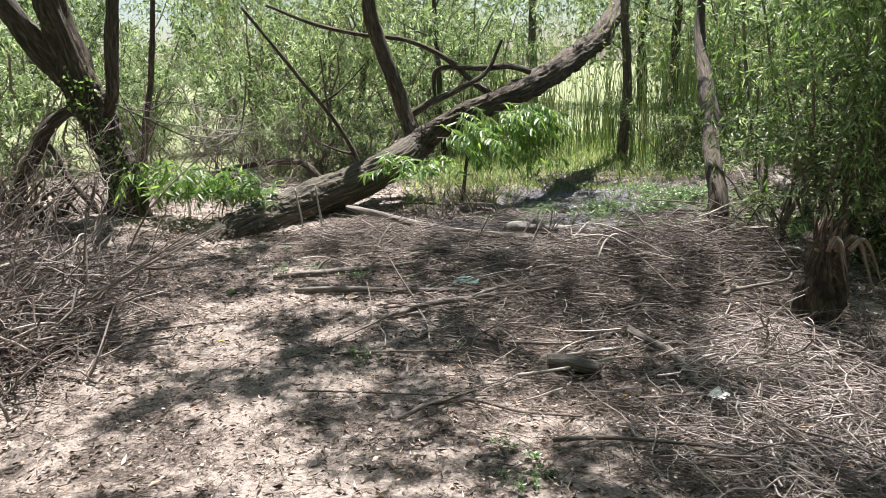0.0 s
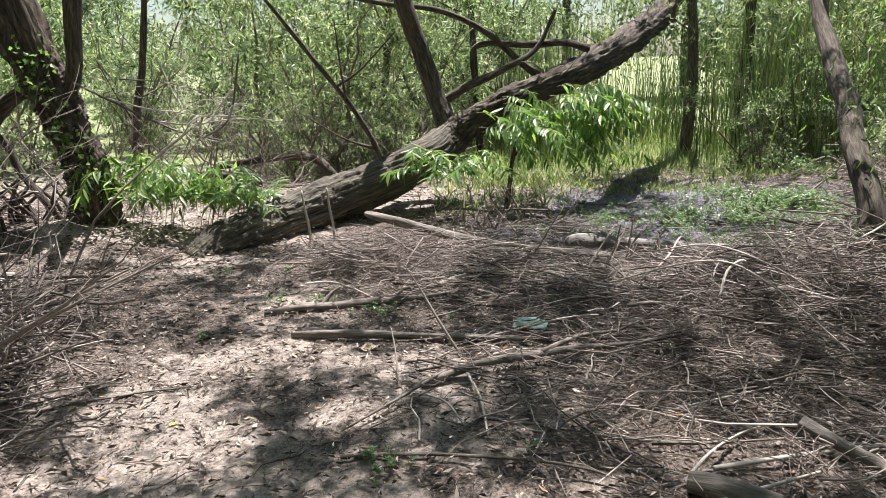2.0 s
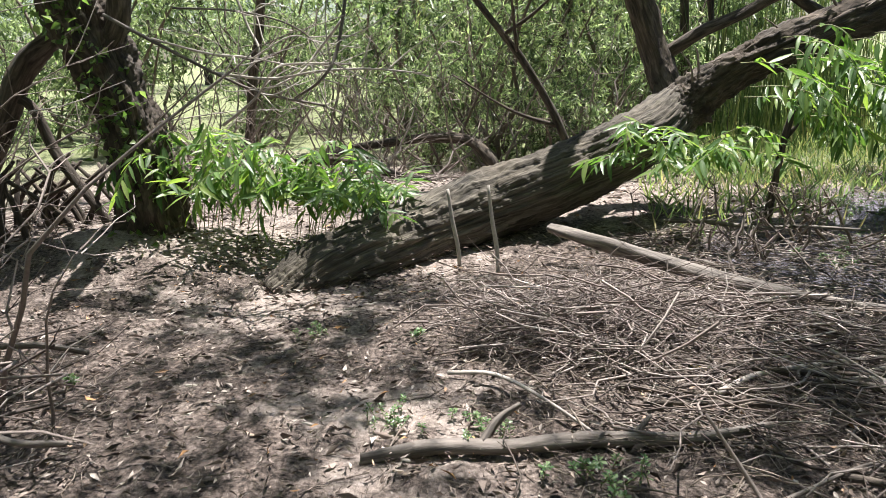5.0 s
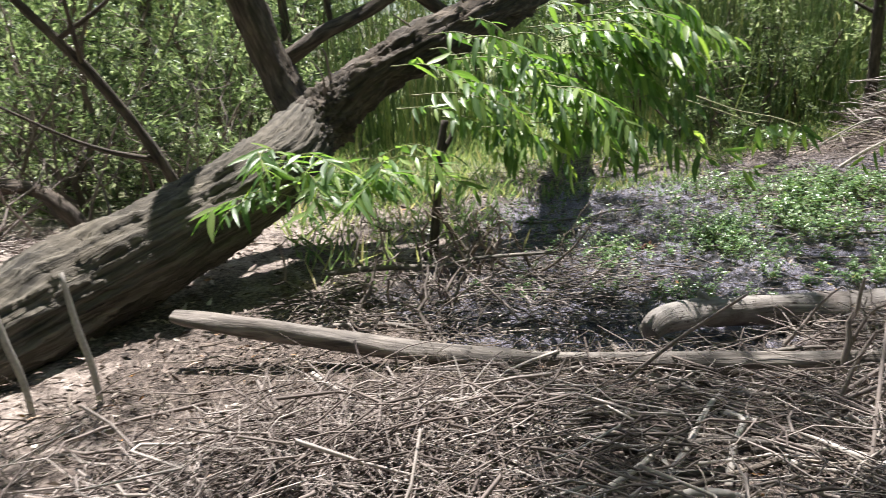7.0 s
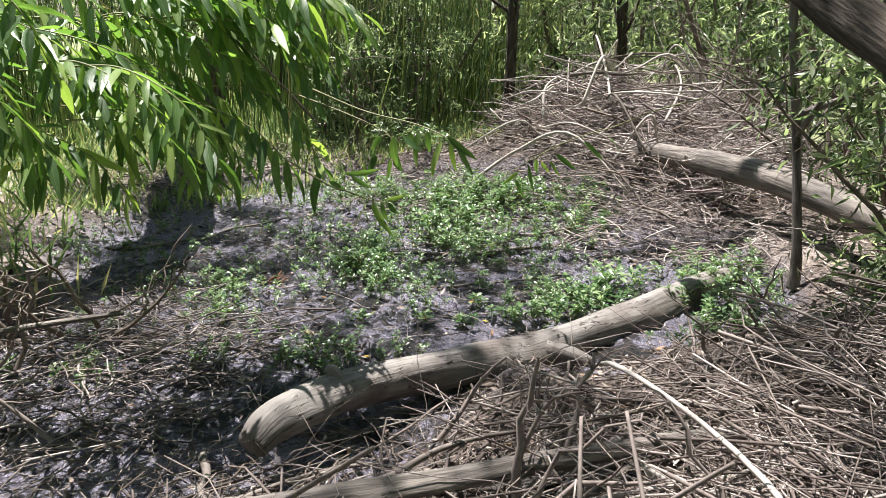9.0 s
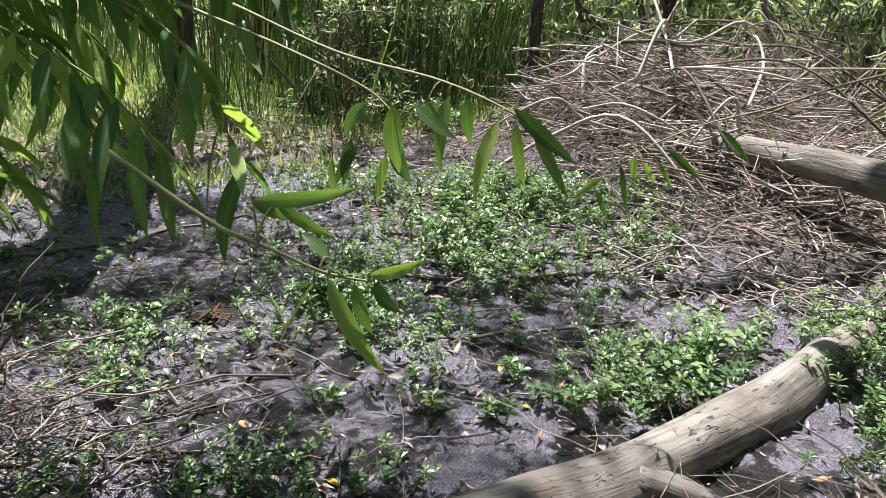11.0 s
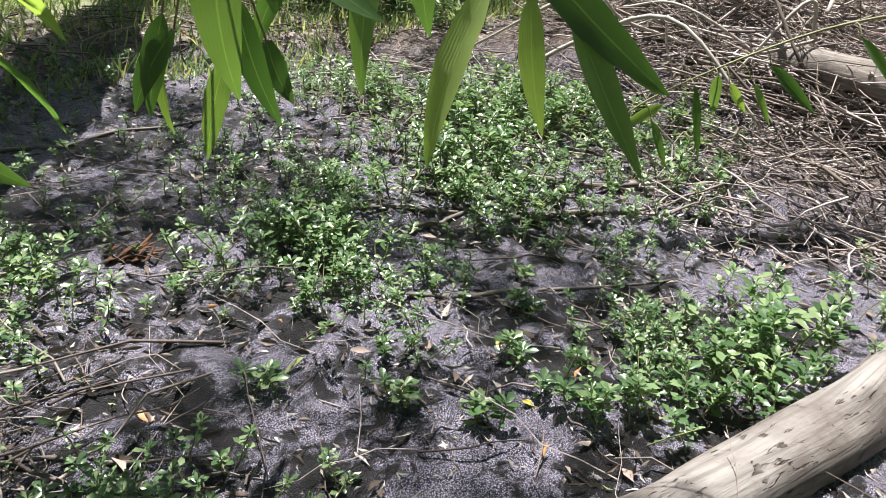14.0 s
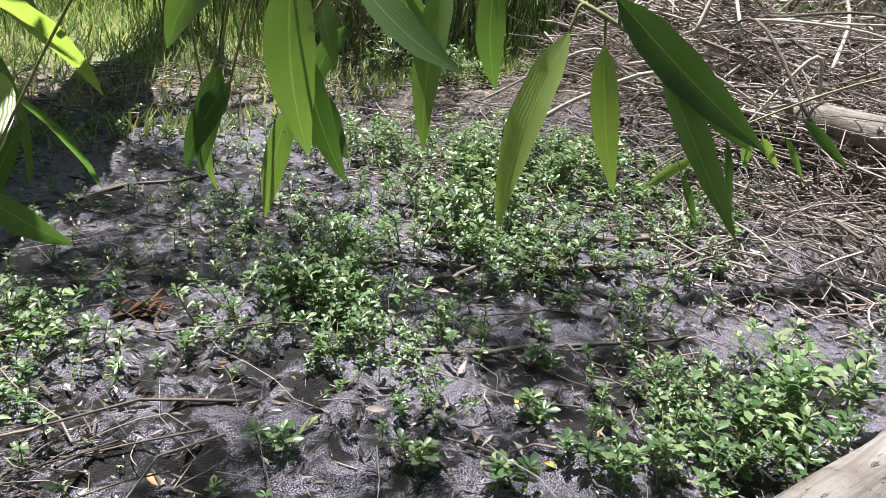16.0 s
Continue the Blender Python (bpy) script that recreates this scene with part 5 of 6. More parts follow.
def stump():
    at = (2.75, 5.0, 0.0)
    w = thing("broken_stump", at, "broken stump with splintered pale wood and torn bark", "stump")
    part("body", limb_mesh("body", M_BARK2, limb([(2.75, 5.1, -0.08, 0.17), (2.75, 5.1, 0.25, 0.13), (2.72, 5.08, 0.5, 0.12), (2.7, 5.05, 0.66, 0.11)], 20, 40, 0.14, 0.2, 81, base=at)), w)
    r = np.random.default_rng(82)
    for i in range(26):
        a, q = r.uniform(0, 6.28), 0.09 * math.sqrt(r.random())
        x, y = 2.7 + q * math.cos(a), 5.05 + q * math.sin(a)
        top = 0.72 + 0.26 * r.random() * (1 - q / 0.13)
        dx, dy = 0.05 * r.normal() + 0.04, 0.05 * r.normal() - 0.04
        part("splinter", limb_mesh("splinter", M_SPLIT if i % 3 else M_BARK2, limb([(x, y, 0.58, 0.022), (x + dx * 0.4, y + dy * 0.4, (0.58 + top) / 2, 0.016), (x + dx, y + dy, top, 0.003)], 5, 8, 0.15, 0.1, i, base=at)), w)
    for i in range(6):
        x, y = 2.7 + r.normal() * 0.06, 5.0 + r.normal() * 0.05
        dx, dy = r.uniform(-0.05, 0.3), r.uniform(-0.35, 0.0)
        part("torn_bark", limb_mesh("torn_bark", M_SPLIT, limb([(x, y, 0.62, 0.018), (x + dx * 0.4, y + dy * 0.4, 0.68, 0.014), (x + dx, y + dy, 0.5 - 0.2 * r.random(), 0.004)], 6, 10, 0.15, 0.1, 50 + i, base=at)), w)


stump()


# ---- small litter ----
def crumpled(name, at, label, size, colour, seed, category):
    m, nt, b = nodes_of(name + "_stuff")
    n = noise_tex(nt, position(nt), 30, 3)
    nt.links.new(ramp(nt, n, [(0.3, tuple(c * 0.8 for c in colour)), (0.7, colour)]), b.inputs["Base Color"])
    b.inputs["Roughness"].default_value = 0.5
    r = np.random.default_rng(seed)
    k = 14
    u, v = np.meshgrid(np.linspace(-1, 1, k), np.linspace(-1, 1, k))
    x, y = u * size[0] + 0.1 * size[0] * wobble(u, v, 3, seed), v * size[1] + 0.1 * size[1] * wobble(u, v, 3, seed + 1)
    z = size[2] * (0.5 + wobble(u, v, 2.5, seed + 2)) * np.clip(1.2 - np.hypot(u, v) * 0.7, 0.1, 1) + 0.005 * r.normal(size=u.shape)
    z = np.maximum(z, 0.004)
    i = (np.arange(k - 1)[:, None] * k + np.arange(k - 1)[None, :]).ravel()
    me = mesh_of(name, np.stack([x, y, z], -1).reshape(-1, 3), np.stack([i, i + 1, i + k + 1, i + k], -1), m)
    ob = tagged(new(name, me), label, category)
    ob.location = at
    ob.rotation_euler = (0, 0, r.uniform(0, 6))


crumpled("plastic_scrap", (0.28, 6.3, 0.06), "crumpled pale green plastic scrap lying on twigs", (0.1, 0.075, 0.075), (0.24, 0.37, 0.33), 500, "litter")
crumpled("plastic_scrap", (1.5, 3.88, 0.07), "crumpled white plastic scrap among dry twigs", (0.05, 0.05, 0.06), (0.75, 0.76, 0.75), 503, "litter")


def bark_clump(x, y, seed):
    r = np.random.default_rng(seed)
    at = (x, y, float(height(np.array(x), np.array(y))) + 0.004)
    w = thing("bark_clump", at, "clump of orange-brown rotten bark flakes on the mud", "bark")
    for i in range(26):
        a, q, L = r.uniform(-0.9, 0.9), 0.05 * math.sqrt(r.random()), r.uniform(0.03, 0.075)
        px, py, z = q * 1.5 * math.cos(6.28 * r.random()), q * math.sin(6.28 * r.random()), 0.008 + 0.035 * r.random() * (1 - q / 0.06)
        ux, uy = math.cos(a) * L / 2, math.sin(a) * L / 2
        rows = [(px - ux, py - uy, z, 0.003), (px, py, z + 0.008 * r.random(), 0.008), (px + ux, py + uy, z + 0.012 * r.normal(), 0.003)]
        part("flake", limb_mesh("flake", M_ROT, limb(rows, 6, 8, 0.2, 0.1, seed + i, flat=0.35)), w)


M_ROT = bark_mat("rotten_orange_bark", (0.05, 0.022, 0.01), (0.17, 0.08, 0.035), (0.32, 0.17, 0.085), 20.0, 120.0, 0.004)
bark_clump(1.88, 10.0, 506)
crumpled("dry_leaf", (-0.72, 6.12, 0.01), "large curled tan dead leaf on the sand", (0.05, 0.035, 0.03), (0.5, 0.38, 0.26), 509, "leaf")


def standing_twig(rows, seed):
    at = rows[0][:3]
    w = thing("standing_twig", at, "thin bare dead twig standing out of the litter", "twig")
    part("shaft", limb_mesh("shaft", M_TWIG, limb(rows, 6, 24, 0.1, 0, seed, base=at)), w)


standing_twig([(-0.17, 6.01, -0.01, 0.009), (-0.3, 6.12, 0.18, 0.008), (-0.4, 6.24, 0.33, 0.006), (-0.5, 6.32, 0.47, 0.004)], 531)
standing_twig([(-0.52, 5.6, -0.01, 0.006), (-0.54, 5.8, 0.1, 0.005), (-0.57, 5.95, 0.2, 0.003)], 532)
standing_twig([(0.8, 7.38, 0.0, 0.007), (0.95, 7.5, 0.2, 0.006), (1.12, 7.63, 0.39, 0.004)], 533)
standing_twig([(0.93, 7.26, 0.0, 0.008), (1.05, 7.4, 0.2, 0.006), (1.19, 7.57, 0.4, 0.004)], 534)
standing_twig([(0.55, 8.2, 0.0, 0.008), (0.62, 8.0, 0.22, 0.006), (0.68, 7.75, 0.45, 0.004)], 535)
standing_twig([(1.08, 7.75, 0.0, 0.008), (1.08, 7.5, 0.22, 0.006), (1.07, 7.3, 0.46, 0.004)], 536)


def single_leaf(x, y, colour, size, seed):
    m, nt, b = nodes_of("fallen_leaf_tone")
    n = noise_tex(nt, position(nt), 60, 3)
    nt.links.new(ramp(nt, n, [(0.3, tuple(c * 0.7 for c in colour)), (0.7, colour)]), b.inputs["Base Color"])
    b.inputs["Roughness"].default_value = 0.5
    me = BIG_LEAVES[seed % 5].copy()
    me.materials.clear()
    me.materials.append(m)
    ob = tagged(new("fallen_leaf", me), "single " + ("yellow" if colour[1] > 0.3 else "orange" if colour[0] > 0.3 else "green") + " fallen leaf lying on the ground", "leaf", "fallen leaves")
    ob.matrix_basis = Matrix.LocRotScale((x, y, float(height(x, y)) + 0.012), Euler((0.2, 0.1, seed * 1.7)), (size, size * 1.6, size))


for i, (x, y, c, s) in enumerate(((-0.35, 7.6, (0.6, 0.42, 0.03), 0.9), (1.67, 8.98, (0.55, 0.36, 0.03), 0.6), (2.0, 9.34, (0.3, 0.36, 0.1), 0.5), (1.64, 9.37, (0.45, 0.18, 0.03), 0.5), (1.69, 8.93, (0.45, 0.2, 0.12), 0.6),
                                  (2.1, 9.1, (0.42, 0.2, 0.05), 0.5), (2.45, 9.15, (0.5, 0.33, 0.05), 0.5), (2.3, 8.95, (0.5, 0.4, 0.06), 0.5), (-1.6, 5.2, (0.5, 0.32, 0.04), 0.6), (-0.8, 7.0, (0.16, 0.28, 0.07), 0.7))):
    single_leaf(x, y, c, s, i)


# ---- reeds ----
def reed_mesh(seed, n, tall, spread):
    r = np.random.default_rng(seed)
    at = np.stack([r.normal(size=n) * spread, r.normal(size=n) * spread, np.zeros(n) - 0.05], -1)
    d = np.stack([r.normal(size=n) * 0.07, r.normal(size=n) * 0.07, np.ones(n)], -1)
    v, f, _ = twigs(at, d, tall * r.uniform(0.55, 1.1, n), r.uniform(0.005, 0.011, n), 0.06, 5, 3, 0.03, seed, 0.25)
    return mesh_of("blades", v, f, M_REED)


REEDS = [reed_mesh(600 + i, 75, 2.0 + 0.3 * i, 0.35) for i in range(3)]
rr = random.Random(9)
for i in range(34):
    x, y = rr.uniform(0.6, 8.5), rr.uniform(12.9, 17.5)
    if 1.2 < x < 4.2 and y < 14.2:
        y += 1.6
    g = thing("reed_clump", (x, y, float(height(x, y))), "clump of tall upright green reeds beyond the mud", "reeds", "reeds beyond the mud")
    g.rotation_euler = (0, 0, rr.uniform(0, 6.28))
    part("blade_tuft", REEDS[i % 3], g, kind="stuff")


def low_plants():
    """Dry grass and low leafy plants between the fallen trunk and the mud."""
    r = np.random.default_rng(630)
    n = 1000
    x, y = r.uniform(-0.3, 1.9, n), r.uniform(9.7, 12.6, n)
    keep = (pond(x, y) < 0.6) & (y > 9.6 + 0.5 * x)
    x, y = x[keep], y[keep]
    n = len(x)
    d = np.stack([r.normal(size=n) * 0.6, r.normal(size=n) * 0.6, np.ones(n)], -1)
    L = r.uniform(0.06, 0.3, n)
    v, f = leaves(on_ground(x, y, -0.01), d, L, 0.01 + 0.012 * r.random(n), seed=631)
    tagged(new("grass", mesh_of("grass", v, f, M_REED)), "thin green and straw-coloured grass beside the trunk", "grass", kind="stuff")


low_plants()


def grass_patch():
    r = np.random.default_rng(620)
    n = 14000
    x, y = r.uniform(0.3, 7.5, n), 11.7 + 6.5 * r.random(n) ** 1.4
    at = on_ground(x, y, -0.01)
    d = np.stack([r.normal(size=n) * 0.45, r.normal(size=n) * 0.45, np.ones(n)], -1)
    L = r.uniform(0.05, 0.16, n) + 0.22 * r.random(n) * smoothstep(12.2, 14.0, y)
    v, f = leaves(at, d, L, 0.014, seed=621)
    tagged(new("grass", mesh_of("grass", v, f, M_REED)), "bright sunlit grass and low green plants", "grass", kind="stuff")


grass_patch()


# ---- thicket ----
def shrub_meshes(seed, tall, wide, stems, count, leaf):
    r = np.random.default_rng(seed)
    st = np.stack([r.normal(size=stems) * 0.3, r.normal(size=stems) * 0.3, np.zeros(stems) - 0.1], -1)
    d = np.stack([r.normal(size=stems) * wide / tall, r.normal(size=stems) * wide / tall, np.ones(stems)], -1)
    sv, sf, p = twigs(st, d, tall * r.uniform(0.7, 1.1, stems), r.uniform(0.015, 0.04, stems), 0.1, 8, 6, 0.05, seed, 0.25)
    m = stems * 14
    k, j = r.integers(0, stems, m), r.integers(1, 9, m)
    dirs = np.stack([r.normal(size=m), r.normal(size=m), r.normal(size=m) * 0.5 + 0.25], -1)
    bl = tall * r.uniform(0.12, 0.3, m)
    bv, bf, bp = twigs(p[k, j], dirs, bl, 0.006, 0.15, 4, 3, 0.2, seed + 1)
    weight = r.random(m) ** 2.5
    q = r.choice(m, count, p=weight / weight.sum())
    s = r.integers(1, 5, count)
    at = bp[q, s] + r.normal(size=(count, 3)) * 0.06
    at[:, 2] = np.maximum(at[:, 2], 0.08)
    way = r.normal(size=(count, 3)) * 0.8 + np.array([0, 0, -0.5])
    lv, lf = leaves(at, way, leaf * r.uniform(0.6, 1.3, count), leaf * 0.2 * r.uniform(0.7, 1.3, count), seed=seed + 2)
    per_v, per_f = len(sv) // stems, len(sf) // stems
    stem_meshes = [mesh_of("stem", sv[i * per_v:(i + 1) * per_v], sf[i * per_f:(i + 1) * per_f] - i * per_v, M_TWIG_DARK) for i in range(stems)]
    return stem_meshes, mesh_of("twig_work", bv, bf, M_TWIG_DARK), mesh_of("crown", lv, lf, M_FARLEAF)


SHRUBS = [shrub_meshes(700, 3.2, 1.1, 9, 5200, 0.13), shrub_meshes(701, 4.5, 1.6, 8, 6200, 0.15), shrub_meshes(702, 2.2, 0.9, 10, 4000, 0.11), shrub_meshes(703, 5.5, 2.1, 7, 7000, 0.17), shrub_meshes(704, 3.4, 0.3, 9, 3400, 0.12)]


def shrub(kind, x, y, turn, s, label="leafy green willow shrub in the thicket"):
    g = thing("willow_shrub", (x, y, float(height(x, y))), label, "shrub", "shrubs of the thicket")
    g.rotation_euler = (0, 0, turn)
    g.scale = (s, s, s)
    for me in SHRUBS[kind][0]:
        part("stem", me, g)
    part("twig_work", SHRUBS[kind][1], g, kind="stuff")
    part("crown", SHRUBS[kind][2], g, "narrow light-green leaves")


tr = random.Random(12)
for k, x, y, s in ((0, -1.6, 13.4, 1.0), (1, -3.0, 14.6, 1.0), (1, -0.3, 14.6, 0.9), (0, 0.7, 16.0, 1.0),
                   (2, 3.6, 7.2, 0.8), (0, 4.4, 6.4, 0.9), (1, 5.2, 7.2, 0.9), (0, 6.9, 8.6, 0.9), (1, 7.4, 10.0, 0.9), (2, 5.0, 8.0, 0.8),
                   (4, 3.6, 6.7, 0.9), (4, 4.3, 6.8, 1.1), (0, 7.2, 11.8, 1.0), (1, 6.2, 13.6, 0.9), (2, 4.6, 12.6, 0.7), (0, -5.6, 6.6, 0.9), (1, -6.6, 8.0, 0.9), (2, -2.3, 12.9, 0.8), (2, -0.9, 12.6, 0.7), (1, -7.2, 14.5, 1.0)):
    shrub(k, x, y, tr.uniform(0, 6.28), s * tr.uniform(0.9, 1.1))
for i in range(46):
    a = radians(tr.uniform(-88, 62))
    d = tr.uniform(10, 19)
    x, y = 0.5 + d * math.sin(-a), 6.5 + d * math.cos(a)
    if 1.0 < x < 7.0 and y < 22:
        continue
    shrub(tr.choice((0, 1, 1, 3)), x, y, tr.uniform(0, 6.28), tr.uniform(0.8, 1.2))


def big_tree_meshes(seed, tall, count):
    r = np.random.default_rng(seed)
    trunk = limb([(0, 0, -0.2, 0.22), (0.1, 0, tall * 0.3, 0.17), (-0.1, 0.1, tall * 0.6, 0.12), (0.1, 0, tall * 0.9, 0.05)], 10, 24, 0.06, 0, seed)
    n = 40
    c = np.stack([r.normal(size=n) * tall * 0.2, r.normal(size=n) * tall * 0.2, tall * r.uniform(0.15, 1.0, n)], -1)
    lv, lf = drooping_leaves(c, count, tall * 0.06, 0.3, 0.09, seed + 1)
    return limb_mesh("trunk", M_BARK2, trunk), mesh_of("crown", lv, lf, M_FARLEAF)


BIG_TREES = [big_tree_meshes(720, 9.0, 7000), big_tree_meshes(721, 12.0, 9000)]
# first 22 are the distant backdrop; the rest, unseen, cut low sky light
for i in range(42):
    a = radians(-92 + 158 * (i + tr.random() * 0.8) / 22 if i < 22 else 70 + 194 * (i - 22 + tr.random() * 0.6) / 20)
    d = tr.uniform(24, 40) if i < 22 else tr.uniform(11, 17)
    g = thing("ring_tree", (0.5 + d * math.sin(-a), 6.5 + d * math.cos(a), 0), "leafy tree ringing the thicket, those out of view added to block sky", "tree", "distant trees")
    g.rotation_euler = (0, 0, tr.uniform(0, 6.28))
    part("trunk", BIG_TREES[i % 2][0], g)
    part("crown", BIG_TREES[i % 2][1], g)


# ---- hanging strands ----
def strands(at, label, n, rx, ry, top, drop, seed, mat):
    """Thin willow strands that hang from a high bough, with narrow leaves all along them."""
    r = np.random.default_rng(seed)
    w = thing("willow_strands", at, label, "branches")
    a, q = r.uniform(0, 6.28, n), np.sqrt(r.random(n))
    clump = r.normal(size=(max(3, n // 9), 2)) * 0.55
    k = r.integers(0, len(clump), n)
    st = np.stack([rx * clump[k, 0] + 0.4 * rx * q * np.cos(a), ry * clump[k, 1] + 0.4 * ry * q * np.sin(a), np.full(n, top) + r.normal(size=n) * 0.2], -1)
    d = np.stack([r.normal(size=n) * 0.12, r.normal(size=n) * 0.12, -np.ones(n)], -1)
    L = r.uniform(*drop, n)
    v, f, p = twigs(st, d, L, 0.0035, 0.07, 8, 3, 0, seed, 0.3)
    part("strand_tuft", mesh_of("strand_tuft", v, f, M_STEM), w, kind="stuff")
    m = int(n * 46)
    i, s = r.integers(0, n, m), r.uniform(0.15, 1, m) * 7.99
    j = s.astype(int)
    pos = p[i, j] + (p[i, j + 1] - p[i, j]) * (s - j)[:, None]
    way = np.stack([r.normal(size=m) * 0.6, r.normal(size=m) * 0.6, -r.uniform(0.2, 1.4, m)], -1)
    lv, lf = leaves(pos, way, r.uniform(0.06, 0.12, m), r.uniform(0.011, 0.018, m), seed=seed + 1)
    part("leaf_tuft", mesh_of("leaf_tuft", lv, lf, mat), w, "narrow hanging light-green leaves", kind="stuff")
    bough = [(-rx * 1.6, 0.1, top + 0.35, 0.035), (0, 0, top + 0.15, 0.03), (rx * 1.6, -0.1, top + 0.1, 0.02)]
    part("bough", limb_mesh("bough", M_BARK2, limb(bough, 8, 20, 0.08, 0, seed)), w)


STRANDS = "light-green willow strands hanging from a high bough"
for x, y, n, rx, ry, top, drop, seed in ((3.3, 6.5, 55, 0.8, 0.8, 3.6, (1.4, 3.0), 860), (4.2, 5.6, 60, 0.8, 0.7, 3.6, (1.6, 3.3), 861), (3.2, 5.7, 22, 0.5, 0.4, 3.4, (1.2, 2.4), 866), (4.6, 13.6, 80, 1.8, 0.6, 4.2, (1.4, 3.4), 862), (2.4, 13.4, 22, 0.9, 0.5, 3.8, (1.2, 2.4), 863), (6.4, 12.4, 60, 1.0, 0.8, 4.2, (1.6, 3.4), 864), (-1.2, 13.2, 45, 1.4, 0.5, 3.6, (1.0, 2.4), 865), (-3.4, 12.2, 40, 1.4, 0.5, 3.6, (1.0, 2.2), 867)):
    strands((x, y, 0.0), STRANDS, n, rx, ry, top, drop, seed, M_LEAF if y < 9 else M_REED)


# ---- unseen canopy added to dapple the light ----
# ground spots (x, y, radius) kept sunlit by leaving out crown leaves
GAPS = [(0.45, 3.85, 0.35), (1.69, 9.62, 0.3), (2.21, 9.26, 0.15), (2.16, 8.91, 0.18), (2.0, 9.9, 0.2), (3.47, 8.97, 0.45), (4.04, 9.63, 0.6), (-0.45, 7.95, 0.5), (0.18, 8.04, 0.3), (-1.0, 8.1, 0.3), (-0.6, 7.5, 0.35), (-1.45, 6.05, 0.3), (-2.06, 5.95, 0.3), (-1.35, 5.0, 0.25),
        (-1.44, 7.92, 0.25), (1.3, 7.3, 0.35), (-2.4, 4.5, 0.45), (-1.2, 4.0, 0.22), (1.69, 7.54, 0.3), (2.0, 4.4, 0.4), (0.98, 9.22, 0.25), (0.5, 9.05, 0.25), (1.35, 8.4, 0.2), (2.85, 8.7, 0.4), (-0.4, 7.2, 0.25)]
# ground spots (x, y, radius) shaded by dense leaf tufts added overhead
TUFTS = [(2.89, 9.17, 0.16), (2.53, 9.23, 0.12), (2.03, 9.12, 0.1), (1.85, 9.38, 0.11), (2.08, 8.71, 0.12), (1.69, 9.28, 0.1), (-1.25, 5.46, 0.28), (-2.05, 6.54, 0.25), (0.1, 5.3, 0.33), (-2.08, 7.34, 0.33),
         (0.19, 8.36, 0.26), (0.32, 5.5, 0.2), (-0.3, 4.07, 0.24), (-0.55, 4.6, 0.2), (-0.7, 3.95, 0.28), (-0.3, 5.1, 0.22), (-0.95, 4.9, 0.16), (2.64, 7.84, 0.34), (2.77, 7.5, 0.34), (1.06, 8.25, 0.18), (1.0, 9.77, 0.25), (1.79, 8.13, 0.22), (1.43, 7.85, 0.26), (1.5, 5.3, 0.3), (2.62, 9.40, 0.14), (2.29, 9.07, 0.12), (2.06, 8.84, 0.10), (0.34, 7.95, 0.25), (0.54, 7.82, 0.25), (0.81, 7.99, 0.20)]
REACH = math.cos(SUN_EL) / math.sin(SUN_EL)


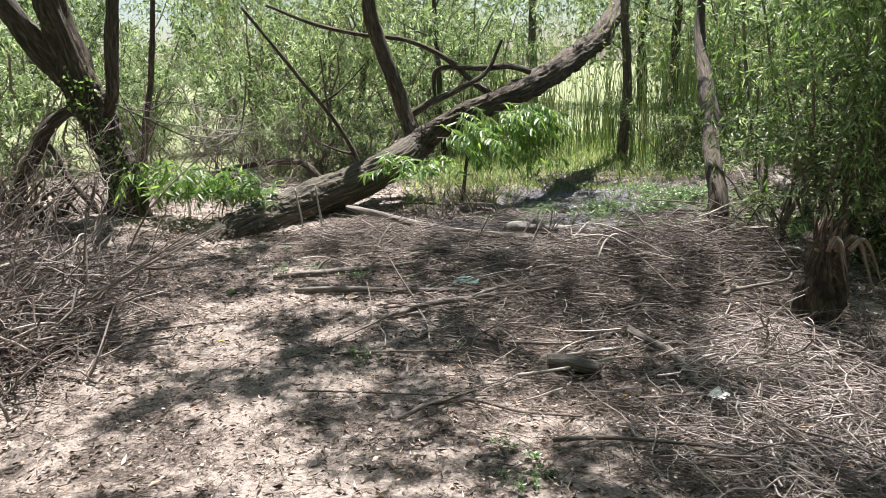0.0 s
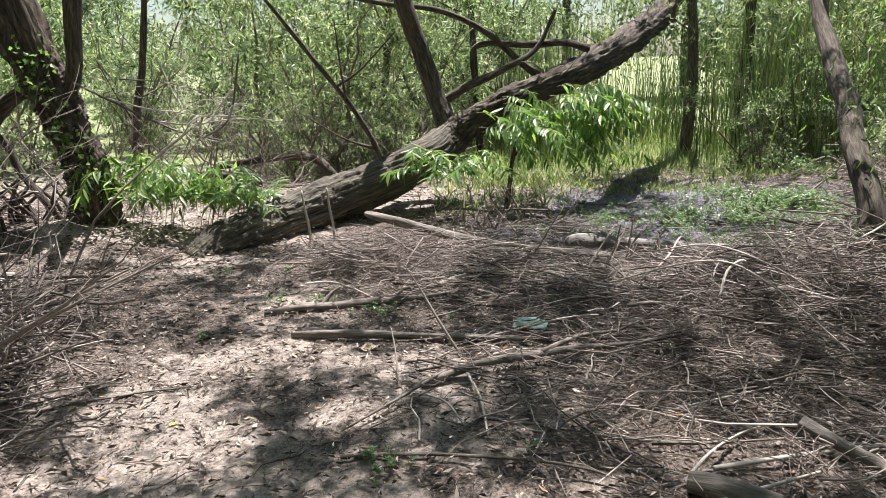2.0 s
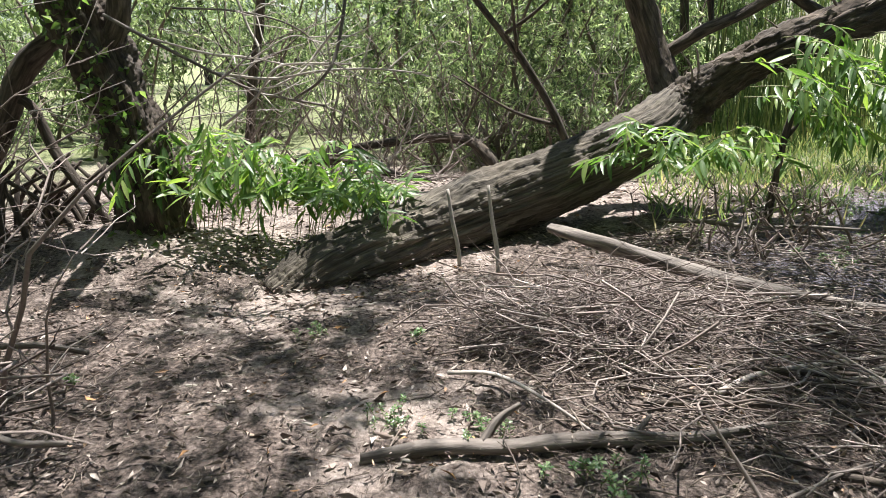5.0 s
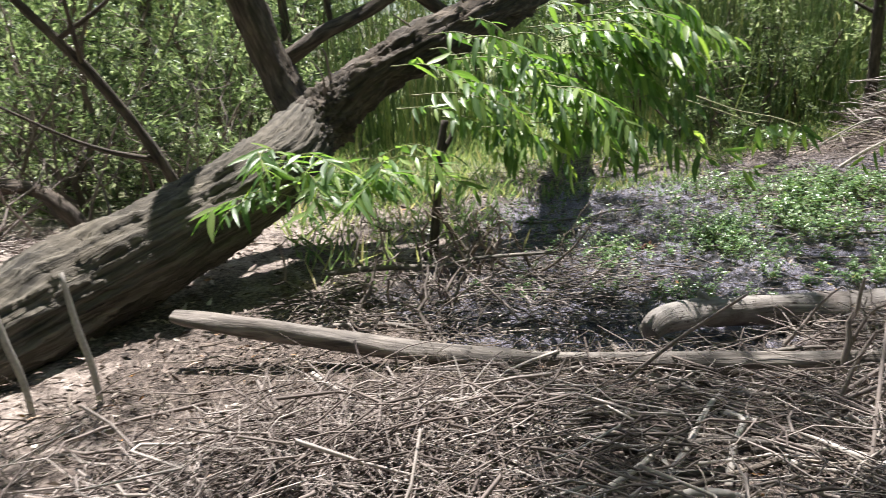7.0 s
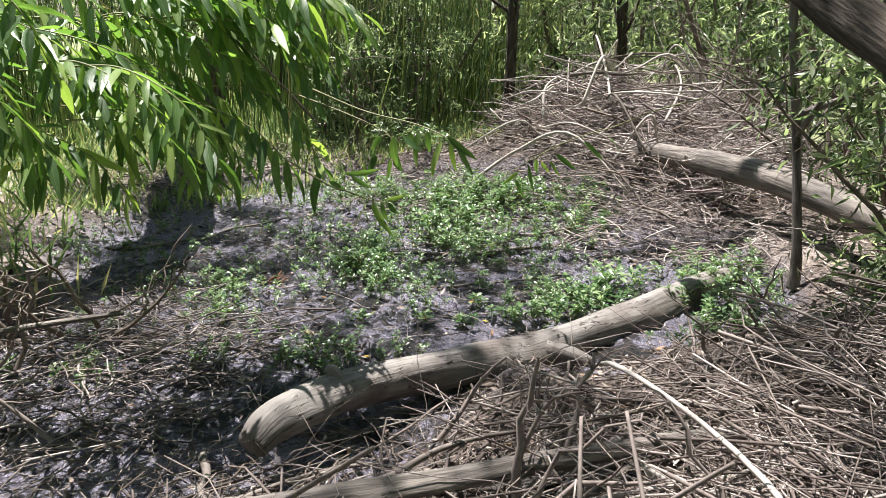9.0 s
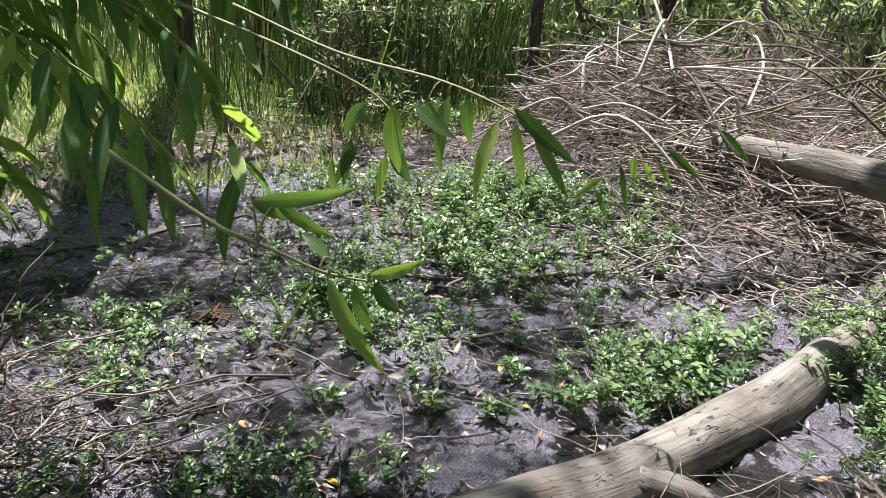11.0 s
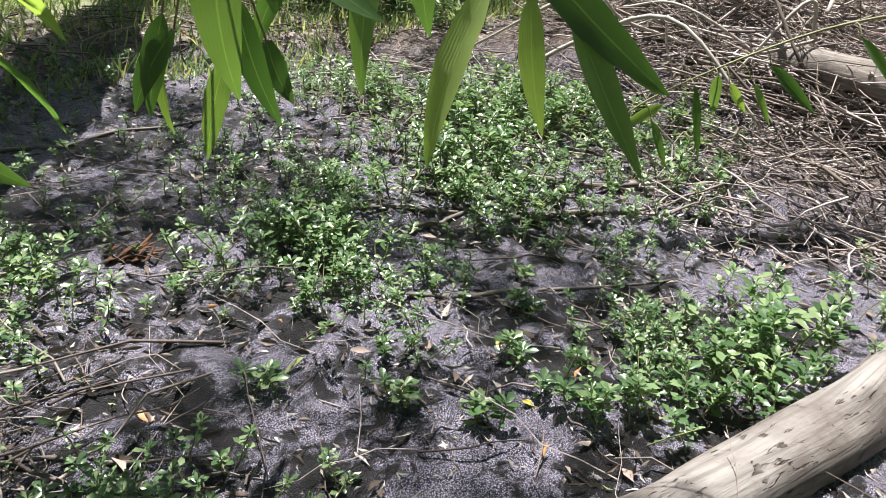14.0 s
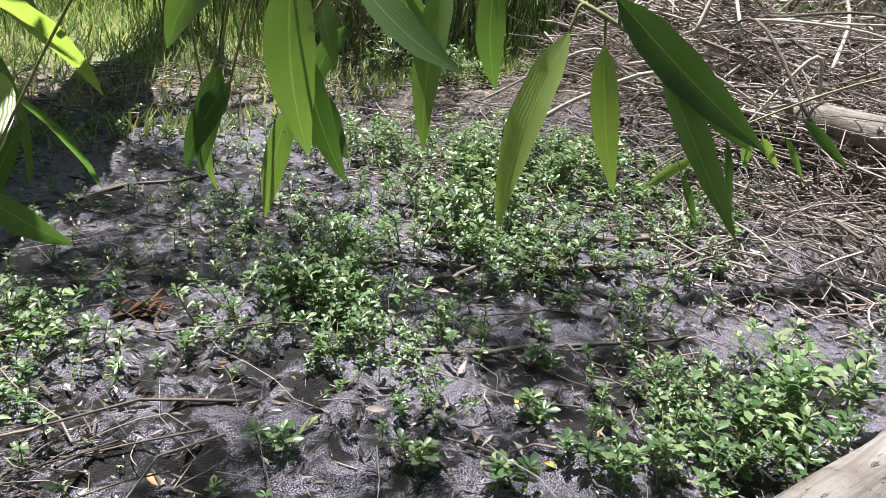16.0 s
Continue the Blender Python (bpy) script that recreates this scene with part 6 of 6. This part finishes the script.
def canopy(name, at, label, spots, seed, per, limbs, tufts=()):
    """A tree's high crown, added above the view to shape the sunlight: curved leafy sprays, dense tufts and open gaps
    between them.
    """
    r = np.random.default_rng(seed)
    w = thing(name, at, label, "tree")
    cs = []
    for x, y, z, rx, ry, n in spots:
        a, q = r.uniform(0, 6.28, n), np.sqrt(r.uniform(0, 1, n))
        cs.append(np.stack([x + rx * q * np.cos(a), y + ry * q * np.sin(a), z + r.normal(size=n) * 0.3], -1))
    c = np.vstack(cs) - np.array(at)
    size = r.uniform(0.15, 0.75, len(c)) ** 1.3
    turn = r.uniform(0, 6.28, len(c))
    run = np.stack([np.cos(turn), np.sin(turn), r.normal(size=len(c)) * 0.4 - 0.3], -1)
    bow = np.stack([-np.sin(turn), np.cos(turn), np.zeros(len(c))], -1) * r.normal(size=(len(c), 1)) * 0.5
    k = r.choice(len(c), per * len(c), p=size / size.sum())
    s = r.uniform(-1, 1, len(k))[:, None]
    off = r.normal(size=(len(k), 3)) * (0.025 + 0.05 * size[k])[:, None]
    pos = c[k] + (run[k] * s + bow[k] * s * s) * size[k][:, None] + off
    land = pos + np.array(at)
    land = land[:, :2] - land[:, 2:] * REACH * np.array([math.sin(SUN_AZ), math.cos(SUN_AZ)])
    keep = np.ones(len(pos), bool)
    for x, y, q in GAPS:
        keep &= np.hypot(land[:, 0] - x, land[:, 1] - y) > q * r.uniform(0.75, 1.35, len(pos))
    pos = pos[keep]
    more = []
    for x, y, q in tufts:
        n = int(2300 * q * q) + 12
        z = 7.0 + r.normal(size=n) * 0.25
        px, py = x + r.normal(size=n) * q * 0.62, y + r.normal(size=n) * q * 0.62
        more.append(np.stack([px + z * REACH * math.sin(SUN_AZ), py + z * REACH * math.cos(SUN_AZ), z], -1) - np.array(at))
    pos = np.vstack([pos] + more)
    way = r.normal(size=(len(pos), 3)) + np.array([0, 0, -0.4])
    lv, lf = leaves(pos, way, 0.13 * r.uniform(0.6, 1.2, len(pos)), 0.036, seed=seed + 1)
    part("crown", mesh_of("crown", lv, lf, M_LEAF), w)
    for i, q in enumerate(limbs):
        part("limb", limb_mesh("limb", M_BARK2, limb(q, 10, 30, 0.06, 0, seed + i, base=at)), w)


canopy("shade_willow", (-7.5, 5.0, 0.0), "tall willow added out of view, its crown dappling the clearing with shade", [(-2.06, 6.92, 7.0, 4.2, 4.2, 250), (-3.86, 12.3, 7.0, 3.5, 2.5, 20)], 800, 105,
       [[(-7.5, 5.0, -0.1, 0.28), (-7.2, 5.3, 4.2, 0.22), (-5.5, 6.2, 6.4, 0.12), (-2.0, 7.8, 7.3, 0.03)], [(-7.1, 5.4, 4.6, 0.13), (-6.0, 8.5, 6.4, 0.08), (-4.2, 11.9, 7.1, 0.03)]], [q for q in TUFTS if q[0] < 0.2])
canopy("shade_willow", (7.6, 6.2, 0.0), "tall willow added out of view, its crown dappling the mud with shade", [(2.54, 6.92, 7.0, 3.5, 2.4, 110), (2.14, 12.0, 7.0, 1.2, 0.8, 10), (1.34, 9.32, 7.0, 1.3, 0.7, 15), (1.84, 13.7, 7.0, 1.3, 1.0, 20), (2.34, 10.7, 7.0, 0.9, 0.7, 6)], 821, 110,
       [[(7.6, 6.2, -0.1, 0.25), (7.3, 6.9, 4.2, 0.2), (5.2, 8.0, 6.4, 0.1), (2.6, 9.6, 7.3, 0.03)], [(7.2, 7.2, 4.6, 0.13), (5.4, 10.0, 6.4, 0.08), (3.0, 12.3, 7.2, 0.03)]], [q for q in TUFTS if q[0] >= 0.2])
# crown added behind the camera, never in view, to darken the shade
canopy("shade_willow", (-1.5, -5.0, 0.0), "tall unseen willow added behind the clearing to block sky light", [(-0.5, -1.6, 6.5, 6.0, 2.6, 170)], 840, 90,
       [[(-1.5, -5.0, -0.1, 0.3), (-1.4, -4.8, 3.5, 0.24), (-1.0, -3.0, 6.0, 0.1), (1.0, -0.5, 6.8, 0.03)]])


# ---- true size ----
for ob in list(scene.objects):
    if ob.parent is None and ob.type in ("MESH", "EMPTY"):
        ob.location = ob.location * SCALE
        ob.scale = ob.scale * SCALE
